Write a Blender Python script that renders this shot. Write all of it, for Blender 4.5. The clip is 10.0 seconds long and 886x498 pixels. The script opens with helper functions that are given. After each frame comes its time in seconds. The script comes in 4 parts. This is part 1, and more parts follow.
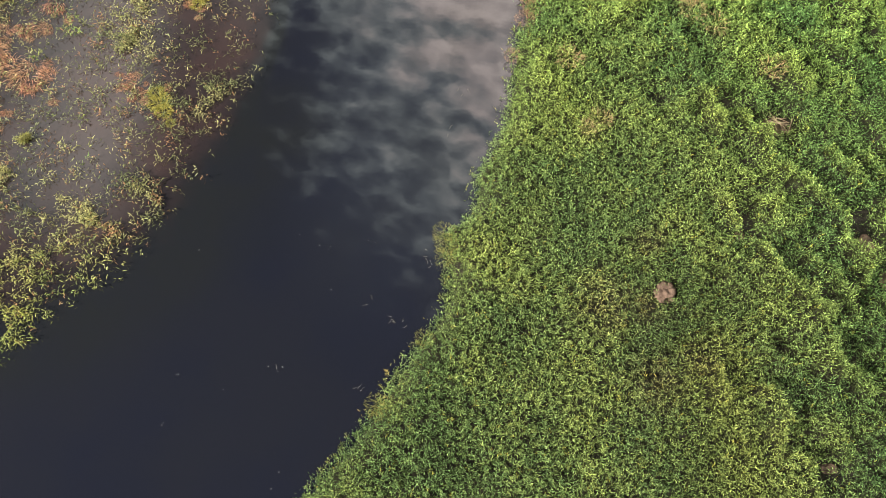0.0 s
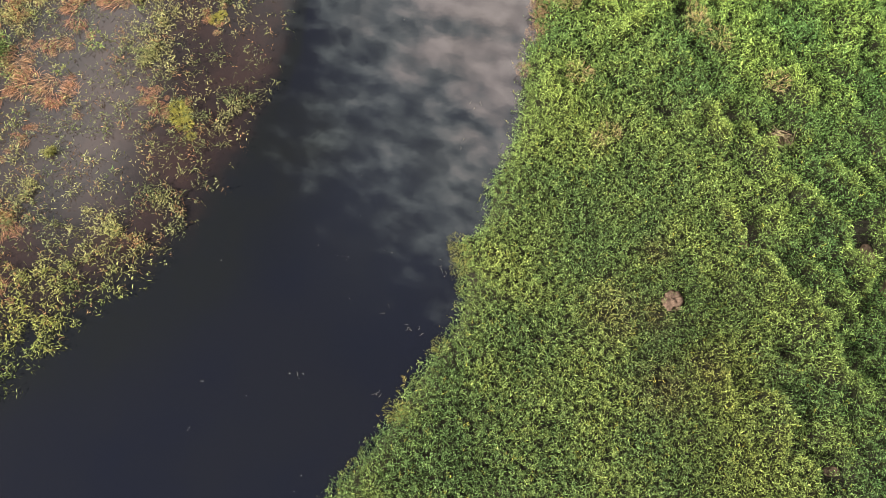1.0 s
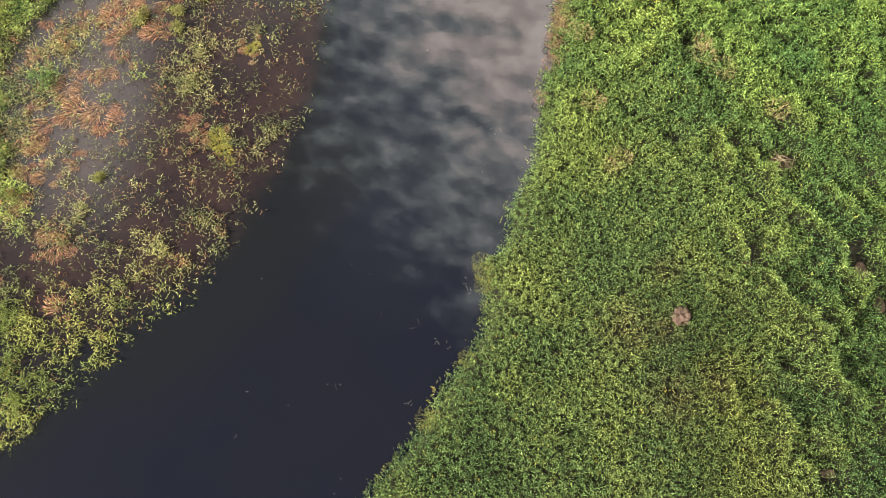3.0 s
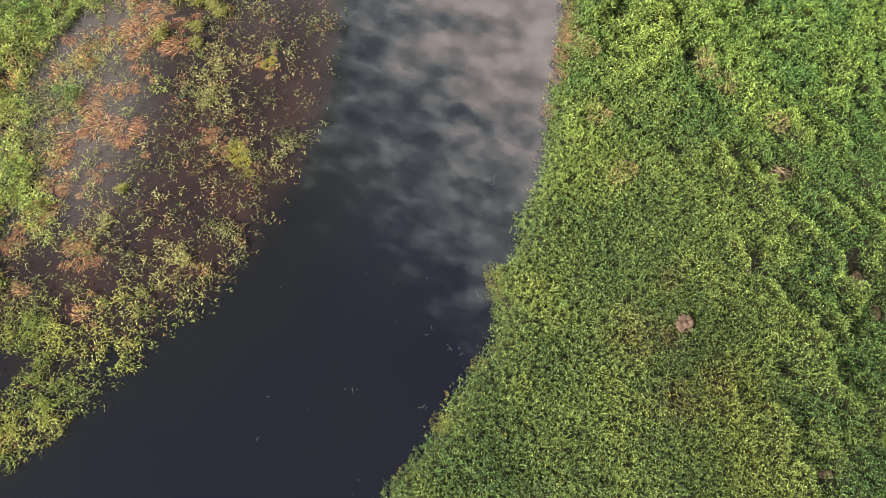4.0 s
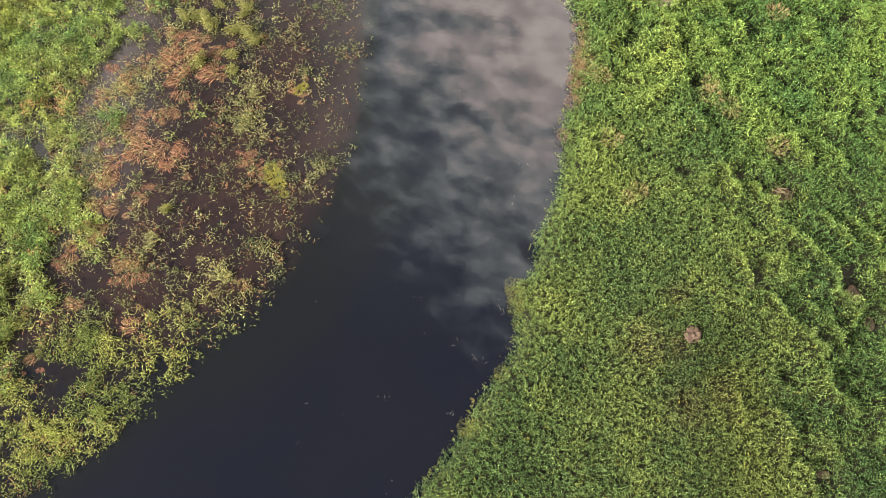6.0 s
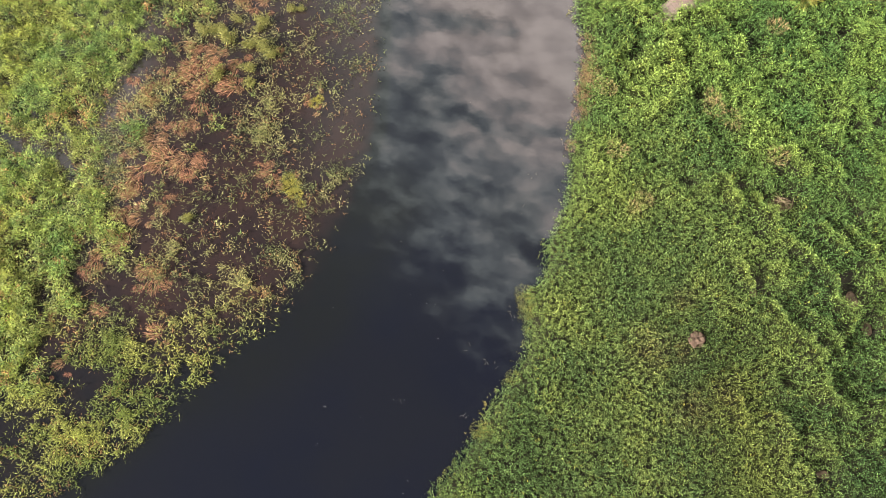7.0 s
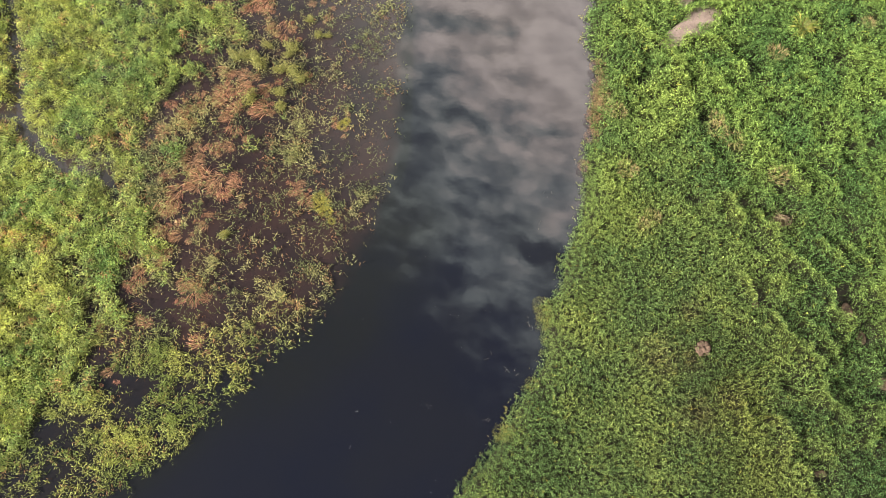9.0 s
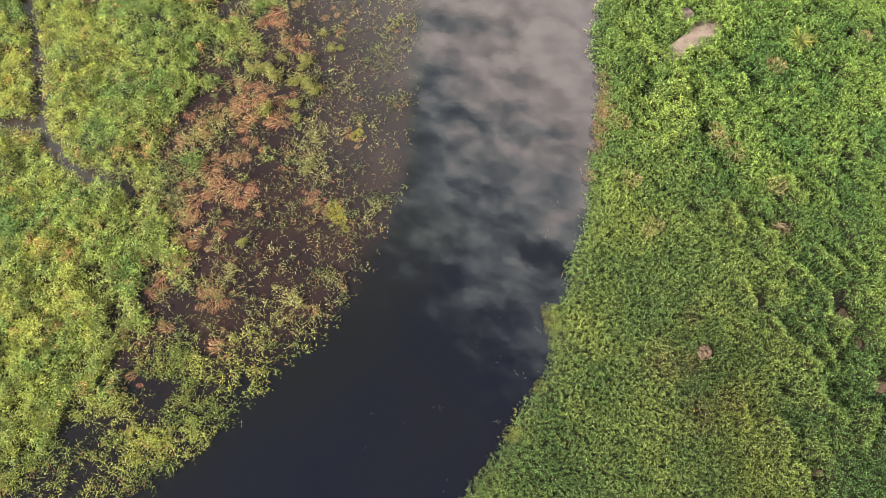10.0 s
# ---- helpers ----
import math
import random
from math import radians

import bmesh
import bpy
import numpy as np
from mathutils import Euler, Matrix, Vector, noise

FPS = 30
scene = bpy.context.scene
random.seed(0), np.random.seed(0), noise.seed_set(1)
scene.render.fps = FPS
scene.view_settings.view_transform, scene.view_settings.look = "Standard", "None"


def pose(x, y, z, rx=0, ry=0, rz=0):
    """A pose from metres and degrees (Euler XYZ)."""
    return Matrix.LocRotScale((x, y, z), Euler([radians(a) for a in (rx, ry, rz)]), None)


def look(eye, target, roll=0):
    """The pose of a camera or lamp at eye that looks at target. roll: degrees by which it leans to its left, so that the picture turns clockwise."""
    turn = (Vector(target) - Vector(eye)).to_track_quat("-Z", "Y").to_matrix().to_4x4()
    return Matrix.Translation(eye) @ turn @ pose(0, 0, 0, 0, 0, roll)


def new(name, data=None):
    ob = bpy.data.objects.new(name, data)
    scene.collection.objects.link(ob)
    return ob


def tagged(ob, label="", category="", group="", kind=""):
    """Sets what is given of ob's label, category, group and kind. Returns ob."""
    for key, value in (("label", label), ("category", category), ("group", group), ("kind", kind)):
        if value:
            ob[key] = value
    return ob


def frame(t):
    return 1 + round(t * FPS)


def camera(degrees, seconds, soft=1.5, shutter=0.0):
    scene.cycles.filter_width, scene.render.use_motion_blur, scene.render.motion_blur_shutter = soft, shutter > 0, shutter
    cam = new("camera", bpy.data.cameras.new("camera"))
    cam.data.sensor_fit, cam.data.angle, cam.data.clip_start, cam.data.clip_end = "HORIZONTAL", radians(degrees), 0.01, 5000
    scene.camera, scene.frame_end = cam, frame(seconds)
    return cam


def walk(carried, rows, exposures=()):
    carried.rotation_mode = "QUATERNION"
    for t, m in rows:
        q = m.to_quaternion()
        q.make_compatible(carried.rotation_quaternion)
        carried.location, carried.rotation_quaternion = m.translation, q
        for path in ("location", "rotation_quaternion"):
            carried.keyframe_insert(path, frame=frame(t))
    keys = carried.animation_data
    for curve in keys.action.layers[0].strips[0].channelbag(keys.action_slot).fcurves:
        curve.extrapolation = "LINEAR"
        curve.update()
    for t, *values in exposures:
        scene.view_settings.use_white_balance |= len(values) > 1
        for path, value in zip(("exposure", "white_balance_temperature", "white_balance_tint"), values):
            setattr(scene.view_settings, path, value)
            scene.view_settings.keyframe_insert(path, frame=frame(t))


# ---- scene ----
cam = camera(68.0, 10.0, soft=0.5)
# seconds, eye (x, y, z), tilt from straight down, roll about the view, yaw
ROWS = [
    (0.0, -0.000, 0.000, 20.000, 20.093, -0.090, -0.000),
    (0.5, -0.231, 0.063, 20.376, 20.011, -0.116, -0.022),
    (1.0, -0.482, 0.132, 20.783, 19.929, -0.143, -0.045),
    (1.5, -0.715, 0.185, 21.208, 19.849, -0.168, -0.068),
    (2.0, -0.958, 0.243, 21.673, 19.771, -0.189, -0.091),
    (2.5, -1.167, 0.277, 22.141, 19.696, -0.207, -0.115),
    (4.0, -1.843, 0.385, 23.627, 19.527, -0.204, -0.199),
    (4.5, -2.081, 0.395, 24.096, 19.494, -0.190, -0.244),
    (5.0, -2.330, 0.419, 24.585, 19.468, -0.173, -0.292),
    (5.5, -2.579, 0.435, 25.066, 19.448, -0.153, -0.345),
    (7.0, -3.389, 0.452, 26.584, 19.451, -0.060, -0.541),
    (7.5, -3.640, 0.448, 27.058, 19.465, -0.021, -0.612),
    (8.0, -3.905, 0.445, 27.566, 19.482, 0.019, -0.683),
    (8.5, -4.161, 0.433, 28.063, 19.499, 0.062, -0.753),
    (9.0, -4.438, 0.420, 28.598, 19.516, 0.107, -0.822),
    (9.5, -4.699, 0.394, 29.141, 19.532, 0.152, -0.888),
    (10.0, -4.975, 0.379, 29.720, 19.549, 0.198, -0.954),
]
walk(cam, [(t, pose(x, y, z, 0, 0, yaw) @ pose(0, 0, 0, tilt, 0, 0) @ pose(0, 0, 0, 0, 0, roll)) for t, x, y, z, tilt, roll, yaw in ROWS])

# ---------------------------------------------------------------- light
SUN = Vector((-0.90, -0.32, 0.54)).normalized()
scene.view_settings.exposure = 1.13


def node(tree, kind, *links, **values):
    n = tree.nodes.new(kind)
    for key, value in values.items():
        if key in ("operation", "blend_type", "data_type", "noise_dimensions", "sky_type", "sun_disc", "sun_elevation", "sun_rotation",
                   "attribute_name", "interpolation_type", "clamp", "feature", "air_density", "dust_density", "ozone_density", "altitude"):
            if key == "operation":
                n.operation = value
            elif key == "blend_type":
                n.blend_type = value
            elif key == "data_type":
                n.data_type = value
            elif key == "noise_dimensions":
                n.noise_dimensions = value
            elif key == "sky_type":
                n.sky_type = value
            elif key == "sun_disc":
                n.sun_disc = value
            elif key == "sun_elevation":
                n.sun_elevation = value
            elif key == "sun_rotation":
                n.sun_rotation = value
            elif key == "attribute_name":
                n.attribute_name = value
            elif key == "interpolation_type":
                n.interpolation_type = value
            elif key == "clamp":
                n.clamp = value
            elif key == "feature":
                n.feature = value
            elif key == "air_density":
                n.air_density = value
            elif key == "dust_density":
                n.dust_density = value
            elif key == "ozone_density":
                n.ozone_density = value
            elif key == "altitude":
                n.altitude = value
        else:
            n.inputs[int(key[1:]) if key[0] == "i" and key[1:].isdigit() else key.replace("_", " ")].default_value = value
    for where, socket in links:
        tree.links.new(socket, n.inputs[where])
    return n


def maths(tree, operation, a, b=None, c=None):
    n = tree.nodes.new("ShaderNodeMath")
    n.operation = operation
    for k, v in enumerate((a, b, c)):
        if v is None:
            continue
        if isinstance(v, (int, float)):
            n.inputs[k].default_value = v
        else:
            tree.links.new(v, n.inputs[k])
    return n.outputs[0]


def blend(tree, factor, a, b):
    n = tree.nodes.new("ShaderNodeMix")
    n.data_type = "RGBA"
    for k, v in ((0, factor), (6, a), (7, b)):
        if isinstance(v, (int, float)):
            n.inputs[k].default_value = v
        elif isinstance(v, tuple):
            n.inputs[k].default_value = (*v, 1)
        else:
            tree.links.new(v, n.inputs[k])
    return n.outputs[2]


def ramp(tree, value, low, high, to_low=0.0, to_high=1.0):
    n = tree.nodes.new("ShaderNodeMapRange")
    n.interpolation_type = "SMOOTHSTEP"
    tree.links.new(value, n.inputs[0])
    for k, v in ((1, low), (2, high), (3, to_low), (4, to_high)):
        n.inputs[k].default_value = v
    return n.outputs[0]


# rifts in the cloud and denser heaps between them: place (u, v), half sizes, turn, amount
RIFTS = [(-0.25, 0.74, 0.24, 0.13, 80, -0.34), (-0.10, 0.80, 0.16, 0.10, 70, -0.30), (0.039, 0.791, 0.148, 0.036, -3, -0.36), (0.136, 0.771, 0.072, 0.027, 13, -0.3),
         (0.059, 0.59, 0.104, 0.025, -29, -0.38), (0.185, 0.566, 0.072, 0.025, -18, -0.28), (0.162, 0.349, 0.101, 0.034, -39, -0.5), (0.056, 0.466, 0.064, 0.02, -25, -0.28),
         (-0.014, 0.688, 0.103, 0.065, -73, -0.24), (0.011, 0.318, 0.081, 0.024, -9, -0.2), (0.221, 0.458, 0.056, 0.033, -23, -0.2), (-0.06, 0.60, 0.14, 0.09, -30, -0.16)]
HEAPS = [(0.053, 0.38, 0.083, 0.041, -33, 0.2), (0.133, 0.325, 0.074, 0.045, -22, 0.26), (0.078, 0.298, 0.08, 0.041, -11, 0.2), (0.131, 0.215, 0.042, 0.056, -83, 0.22),
         (-0.097, 0.412, 0.05, 0.042, 0, 0.1), (-0.11, 0.25, 0.045, 0.037, 0, 0.08), (-0.218, 0.721, 0.068, 0.059, -43, 0.08), (-0.213, 0.644, 0.06, 0.026, -11, 0.08),
         (-0.171, 0.801, 0.1, 0.042, -34, 0.06), (0.184, 0.398, 0.061, 0.042, -23, 0.22), (-0.045, 0.733, 0.093, 0.046, -18, 0.10), (0.20, 0.74, 0.10, 0.10, 0, 0.15)]


def cloudy_sky():
    world = bpy.data.worlds.new("sky")
    scene.world = world
    world.use_nodes = True
    tree = world.node_tree
    tree.nodes.clear()
    sky = node(tree, "ShaderNodeTexSky", sky_type="NISHITA", sun_disc=False, sun_elevation=math.asin(SUN.z),
               sun_rotation=math.atan2(SUN.x, SUN.y), dust_density=2.0)
    coords = tree.nodes.new("ShaderNodeTexCoord")
    split = node(tree, "ShaderNodeSeparateXYZ", (0, coords.outputs["Generated"]))
    height = maths(tree, "MAXIMUM", split.outputs[2], 0.08)
    u = maths(tree, "DIVIDE", split.outputs[0], height)
    v = maths(tree, "DIVIDE", split.outputs[1], height)
    flat = node(tree, "ShaderNodeCombineXYZ", (0, u), (1, v)).outputs[0]
    # the cloud layer: rolls that run across the wind, broken by larger billows
    turned = tree.nodes.new("ShaderNodeMapping")
    turned.inputs["Rotation"].default_value = (0, 0, radians(22))
    tree.links.new(flat, turned.inputs[0])
    rolls = tree.nodes.new("ShaderNodeMapping")
    rolls.inputs["Location"].default_value = (1.3, 0.4, 0)
    rolls.inputs["Scale"].default_value = (17.0, 28.0, 1)
    tree.links.new(turned.outputs[0], rolls.inputs[0])
    fine = node(tree, "ShaderNodeTexNoise", (0, rolls.outputs[0]), Scale=1.0, Detail=5.0, Roughness=0.56, Distortion=0.25).outputs[0]
    ripple = node(tree, "ShaderNodeTexNoise", (0, flat), Scale=16.0, Detail=2.0)
    big = node(tree, "ShaderNodeTexNoise", (0, flat), Scale=5.0, Detail=2.0, Roughness=0.5).outputs[0]
    billow = maths(tree, "ADD", maths(tree, "MULTIPLY", fine, 0.7), maths(tree, "MULTIPLY", big, 0.3))
    # cover thickens to the north-east; a second bank lies in the north-west; both thin out towards the horizon
    cover = maths(tree, "ADD", maths(tree, "MULTIPLY", v, 1.13), maths(tree, "MULTIPLY_ADD", u, 1.4, -0.19))
    cover = maths(tree, "MINIMUM", cover, maths(tree, "MULTIPLY", cover, 2.2))
    cover = maths(tree, "MINIMUM", maths(tree, "MAXIMUM", cover, -0.8), 1.0)
    second = maths(tree, "MULTIPLY", ramp(tree, u, -0.36, -0.62), ramp(tree, v, 0.12, 0.55))
    cover = maths(tree, "MAXIMUM", cover, maths(tree, "MULTIPLY_ADD", second, 1.7, -0.8))
    for cu, cv, long, short, turn, amount in RIFTS + HEAPS:
        spot = tree.nodes.new("ShaderNodeMapping")
        spot.vector_type = "TEXTURE"
        spot.inputs["Location"].default_value = (cu + 0.035, cv + 0.035, 0)
        spot.inputs["Rotation"].default_value = (0, 0, radians(turn))
        spot.inputs["Scale"].default_value = (long, short, 1)
        wobble = node(tree, "ShaderNodeVectorMath", (0, flat), (1, node(tree, "ShaderNodeVectorMath", (0, ripple.outputs["Color"]), operation="SCALE", Scale=0.07).outputs[0]), operation="ADD")
        tree.links.new(wobble.outputs[0], spot.inputs[0])
        far = node(tree, "ShaderNodeVectorMath", (0, spot.outputs[0]), operation="LENGTH")
        cover = maths(tree, "ADD", cover, ramp(tree, far.outputs["Value"], 0.0, 1.0, amount, 0.0))
    thick = ramp(tree, maths(tree, "ADD", cover, maths(tree, "MULTIPLY_ADD", billow, 1.5, -0.75)), 0.02, 1.05)
    # unseen cloud outside the mirrored part is cut back to lower fill light
    thin = maths(tree, "MULTIPLY", ramp(tree, v, 0.95, 1.35, 1.0, 0.10), ramp(tree, maths(tree, "ABSOLUTE", u), 0.45, 0.9, 1.0, 0.10))
    thick = maths(tree, "MULTIPLY", thick, maths(tree, "MULTIPLY", thin, ramp(tree, v, 0.12, 0.75, 0.62, 1.0)))
    # a thin veil fills the rifts in the north
    veil = maths(tree, "MULTIPLY", maths(tree, "MULTIPLY", thin, ramp(tree, v, 0.15, 0.65, 0.0, 0.11)), ramp(tree, u, -0.30, -0.05))
    thick = maths(tree, "ADD", thick, maths(tree, "MULTIPLY", veil, maths(tree, "SUBTRACT", 1.0, thick)))
    white = blend(tree, ramp(tree, thick, 0.15, 0.8), (0.86, 0.97, 0.91), (1.0, 0.86, 0.77))
    dim = node(tree, "ShaderNodeVectorMath", (0, sky.outputs[0]), operation="SCALE", Scale=SKY)
    lit = node(tree, "ShaderNodeVectorMath", (0, white), operation="SCALE")
    patchy = maths(tree, "ADD", maths(tree, "MULTIPLY", fine, 0.6), maths(tree, "MULTIPLY", ripple.outputs[0], 0.4))
    tree.links.new(ramp(tree, patchy, 0.36, 0.64, 0.72 * CLOUD, 1.12 * CLOUD), lit.inputs["Scale"])
    out = node(tree, "ShaderNodeBackground", (0, blend(tree, thick, dim.outputs[0], lit.outputs[0])))
    tree.links.new(out.outputs[0], node(tree, "ShaderNodeOutputWorld").inputs[0])


SKY, CLOUD = 0.009, 1.35
cloudy_sky()
lamp = bpy.data.lights.new("sun", "SUN")
lamp.energy, lamp.angle, lamp.color = 5.0, radians(0.5), (1.0, 0.905, 0.79)
sun = new("sun", lamp)
sun.matrix_world = look(SUN * 60, (0, 0, 0))


# ---------------------------------------------------------------- materials
def material(name):
    m = bpy.data.materials.new(name)
    m.use_nodes = True
    m.node_tree.nodes.clear()
    return m, m.node_tree


def finish(tree, shader):
    tree.links.new(shader, node(tree, "ShaderNodeOutputMaterial").inputs[0])


def leaf_material(name, through_light=0.3, gloss=0.35):
    """Leaves: their own colour from the mesh, gently mottled, thin enough to let some light through."""
    m, tree = material(name)
    own = node(tree, "ShaderNodeAttribute", attribute_name="tint")
    where = tree.nodes.new("ShaderNodeNewGeometry")
    mottle = node(tree, "ShaderNodeTexNoise", (0, where.outputs["Position"]), Scale=9.0, Detail=3.0)
    factor = ramp(tree, mottle.outputs[0], 0.3, 0.7, 0.8, 1.2)
    colour = node(tree, "ShaderNodeVectorMath", (0, own.outputs[0]), operation="SCALE")
    tree.links.new(factor, colour.inputs["Scale"])
    skin = node(tree, "ShaderNodeBsdfPrincipled", (0, colour.outputs[0]), Roughness=0.45, IOR=1.4)
    skin.inputs["Specular IOR Level"].default_value = gloss
    glow = node(tree, "ShaderNodeBsdfTranslucent", (0, colour.outputs[0]))
    mix = node(tree, "ShaderNodeMixShader", (1, skin.outputs[0]), (2, glow.outputs[0]), i0=through_light)
    finish(tree, mix.outputs[0])
    return m


def earth_material(name, dark, light, scale=1.0, rough=0.9, cover="", shade=(), bright=()):
    m, tree = material(name)
    where = tree.nodes.new("ShaderNodeNewGeometry")
    broad = node(tree, "ShaderNodeTexNoise", (0, where.outputs["Position"]), Scale=0.9 * scale, Detail=4.0)
    grain = node(tree, "ShaderNodeTexNoise", (0, where.outputs["Position"]), Scale=14.0 * scale, Detail=5.0, Roughness=0.65)
    amount = maths(tree, "ADD", maths(tree, "MULTIPLY", broad.outputs[0], 0.5), maths(tree, "MULTIPLY", grain.outputs[0], 0.5))
    colour = blend(tree, ramp(tree, amount, 0.35, 0.65), dark, light)
    if cover:
        turf = node(tree, "ShaderNodeAttribute", attribute_name=cover)
        colour = blend(tree, turf.outputs["Fac"], colour, blend(tree, ramp(tree, amount, 0.35, 0.65), shade, bright))
    bump = node(tree, "ShaderNodeBump", ("Height", grain.outputs[0]), Strength=0.8, Distance=0.03)
    skin = node(tree, "ShaderNodeBsdfPrincipled", (0, colour), ("Normal", bump.outputs[0]), Roughness=rough)
    finish(tree, skin.outputs[0])
    return m


def water_material():
    """Dark, peaty river water: almost black where it is deep, brown with silt over the flooded margin."""
    m, tree = material("river_water")
    silt = node(tree, "ShaderNodeAttribute", attribute_name="silt")
    where = tree.nodes.new("ShaderNodeNewGeometry")
    cloudy = node(tree, "ShaderNodeTexNoise", (0, where.outputs["Position"]), Scale=0.55, Detail=4.0, Roughness=0.6)
    fray = node(tree, "ShaderNodeTexNoise", (0, where.outputs["Position"]), Scale=1.3, Detail=5.0, Roughness=0.65)
    drift = node(tree, "ShaderNodeTexNoise", (0, where.outputs["Position"]), Scale=0.16, Detail=5.0, Roughness=0.55)
    reach = ramp(tree, maths(tree, "ADD", silt.outputs["Fac"], maths(tree, "MULTIPLY_ADD", fray.outputs[0], 0.5, -0.25)), 0.25, 0.88)
    amount = maths(tree, "MULTIPLY", reach, ramp(tree, cloudy.outputs[0], 0.3, 0.7, 0.5, 1.1))
    deep = blend(tree, ramp(tree, drift.outputs[0], 0.35, 0.65), (0.0112, 0.0132, 0.0236), (0.0134, 0.0150, 0.0224))
    deep = blend(tree, maths(tree, "MULTIPLY", ramp(tree, silt.outputs["Fac"], 0.0, 0.2), ramp(tree, cloudy.outputs[0], 0.3, 0.7, 0.6, 1.0)), deep, (0.0150, 0.0168, 0.0178))
    colour = blend(tree, amount, deep, (0.044, 0.0285, 0.0285))
    ripple = node(tree, "ShaderNodeTexNoise", (0, where.outputs["Position"]), Scale=1.6, Detail=2.0)
    bump = node(tree, "ShaderNodeBump", ("Height", ripple.outputs[0]), Strength=0.10, Distance=0.01)
    # IOR set far above water's 1.33 so the dim clouds mirror brightly
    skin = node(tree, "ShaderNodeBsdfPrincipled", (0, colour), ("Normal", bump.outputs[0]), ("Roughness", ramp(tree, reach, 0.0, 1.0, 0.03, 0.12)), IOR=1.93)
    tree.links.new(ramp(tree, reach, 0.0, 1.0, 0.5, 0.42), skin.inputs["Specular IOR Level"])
    finish(tree, skin.outputs[0])
    return m


GRASS = leaf_material("bank_grass_leaf", 0.06, 0.06)
MARSH = leaf_material("marsh_plant_leaf", 0.28, 0.35)
STRAW = leaf_material("dead_straw", 0.15, 0.2)
BROAD = leaf_material("broad_leaf", 0.35, 0.4)
STEM = earth_material("dry_stem", (0.16, 0.11, 0.07), (0.42, 0.33, 0.22), 3.0, 0.8)
TWIG = earth_material("brown_twig", (0.05, 0.035, 0.025), (0.13, 0.09, 0.06), 3.0, 0.8)
SOIL = earth_material("wet_soil", (0.012, 0.012, 0.008), (0.034, 0.031, 0.017), 1.0, 0.95, "sward", (0.045, 0.075, 0.014), (0.11, 0.145, 0.026))
MUD = earth_material("bare_mud", (0.24, 0.18, 0.16), (0.43, 0.335, 0.30), 1.6, 0.8)
MOUND = earth_material("dry_mound_mud", (0.10, 0.066, 0.048), (0.25, 0.17, 0.125), 2.2, 0.9)
GREY_TWIG = earth_material("weathered_twig", (0.20, 0.19, 0.16), (0.42, 0.40, 0.35), 4.0, 0.8)
PETAL = earth_material("bleached_leaf", (0.55, 0.53, 0.46), (0.8, 0.78, 0.7), 4.0, 0.6)
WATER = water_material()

# ---------------------------------------------------------------- the lie of the land
# the edge of the grassy bank and that of the flooded plants, as (y, x), from the south to the north
BANK = [(-60, -110), (-20, -29), (-8, -13.5), (-0.2, -4.45), (0.95, -3.42), (2.2, -2.5), (3.5, -1.68), (4.4, -1.0), (5.6, -0.32), (6.6, -0.33),
        (7.4, -0.42), (7.86, -0.42), (8.3, 0.3), (9.0, 0.58), (10.0, 0.68), (10.5, 1.0), (11.9, 1.67), (12.6, 1.75), (14.0, 2.05), (15.1, 2.16),
        (16.4, 2.55), (18.1, 2.85), (20.4, 3.25), (21.8, 2.85), (23.4, 3.05), (25.2, 3.7), (28, 5.0), (60, 16), (300, 70)]
FLOOD = [(-60, -125), (-20, -46), (-5, -23.2), (-0.05, -17.2), (1.07, -15.9), (2.0, -14.8), (3.3, -13.45), (4.7, -12.2), (6.1, -10.6), (7.4, -9.2),
         (9.5, -8.4), (11.5, -7.3), (14.0, -6.5), (15.7, -6.1), (18.7, -5.99), (21.9, -5.98), (25.6, -5.8), (28, -5.2), (60, 4), (300, 56)]
MEADOW = [(-60, -140), (-5, -31), (1.9, -24.0), (2.8, -22.7), (4.7, -20.9), (6.8, -21.4), (8.9, -20.2), (11.7, -19.6), (14.4, -19.7), (15.9, -19.3),
          (18.9, -18.0), (20.6, -16.7), (23.4, -16.1), (25.7, -15.4), (60, -6), (300, 40)]
CREEK = [(-29.5, 29), (-28.0, 27), (-27.35, 25.4), (-26.75, 23.9), (-26.3, 22.3), (-25.8, 20.7), (-25.6, 19.3), (-25.3, 18.2), (-24.7, 16.9), (-23.9, 15.9), (-23.1, 15.3), (-22.1, 14.95), (-20.9, 14.7), (-20.2, 14.2), (-19.7, 13.2)]
CREEK_ARM = [(-25.3, 17.9), (-26.1, 17.9), (-26.9, 18.0), (-30.0, 17.4)]


def edge(line, y):
    a = np.array(line, float)
    return np.interp(y, a[:, 0], a[:, 1])


class Field:
    """Smooth random ground: value noise on a lattice."""

    def __init__(self, seed):
        self.table = np.random.default_rng(seed).random((256, 256))

    def __call__(self, x, y, size, octaves=3):
        total, weight, norm = 0.0, 1.0, 0.0
        for _ in range(octaves):
            a, b = x / size + 57.3, y / size + 31.7
            i, j = np.floor(a).astype(int), np.floor(b).astype(int)
            p, q = a - i, b - j
            p, q = p * p * (3 - 2 * p), q * q * (3 - 2 * q)
            t = self.table
            i0, i1, j0, j1 = i % 256, (i + 1) % 256, j % 256, (j + 1) % 256
            total = total + weight * ((t[i0, j0] * (1 - p) + t[i1, j0] * p) * (1 - q) + (t[i0, j1] * (1 - p) + t[i1, j1] * p) * q)
            norm, weight, size = norm + weight, weight * 0.5, size * 0.5
        return total / norm


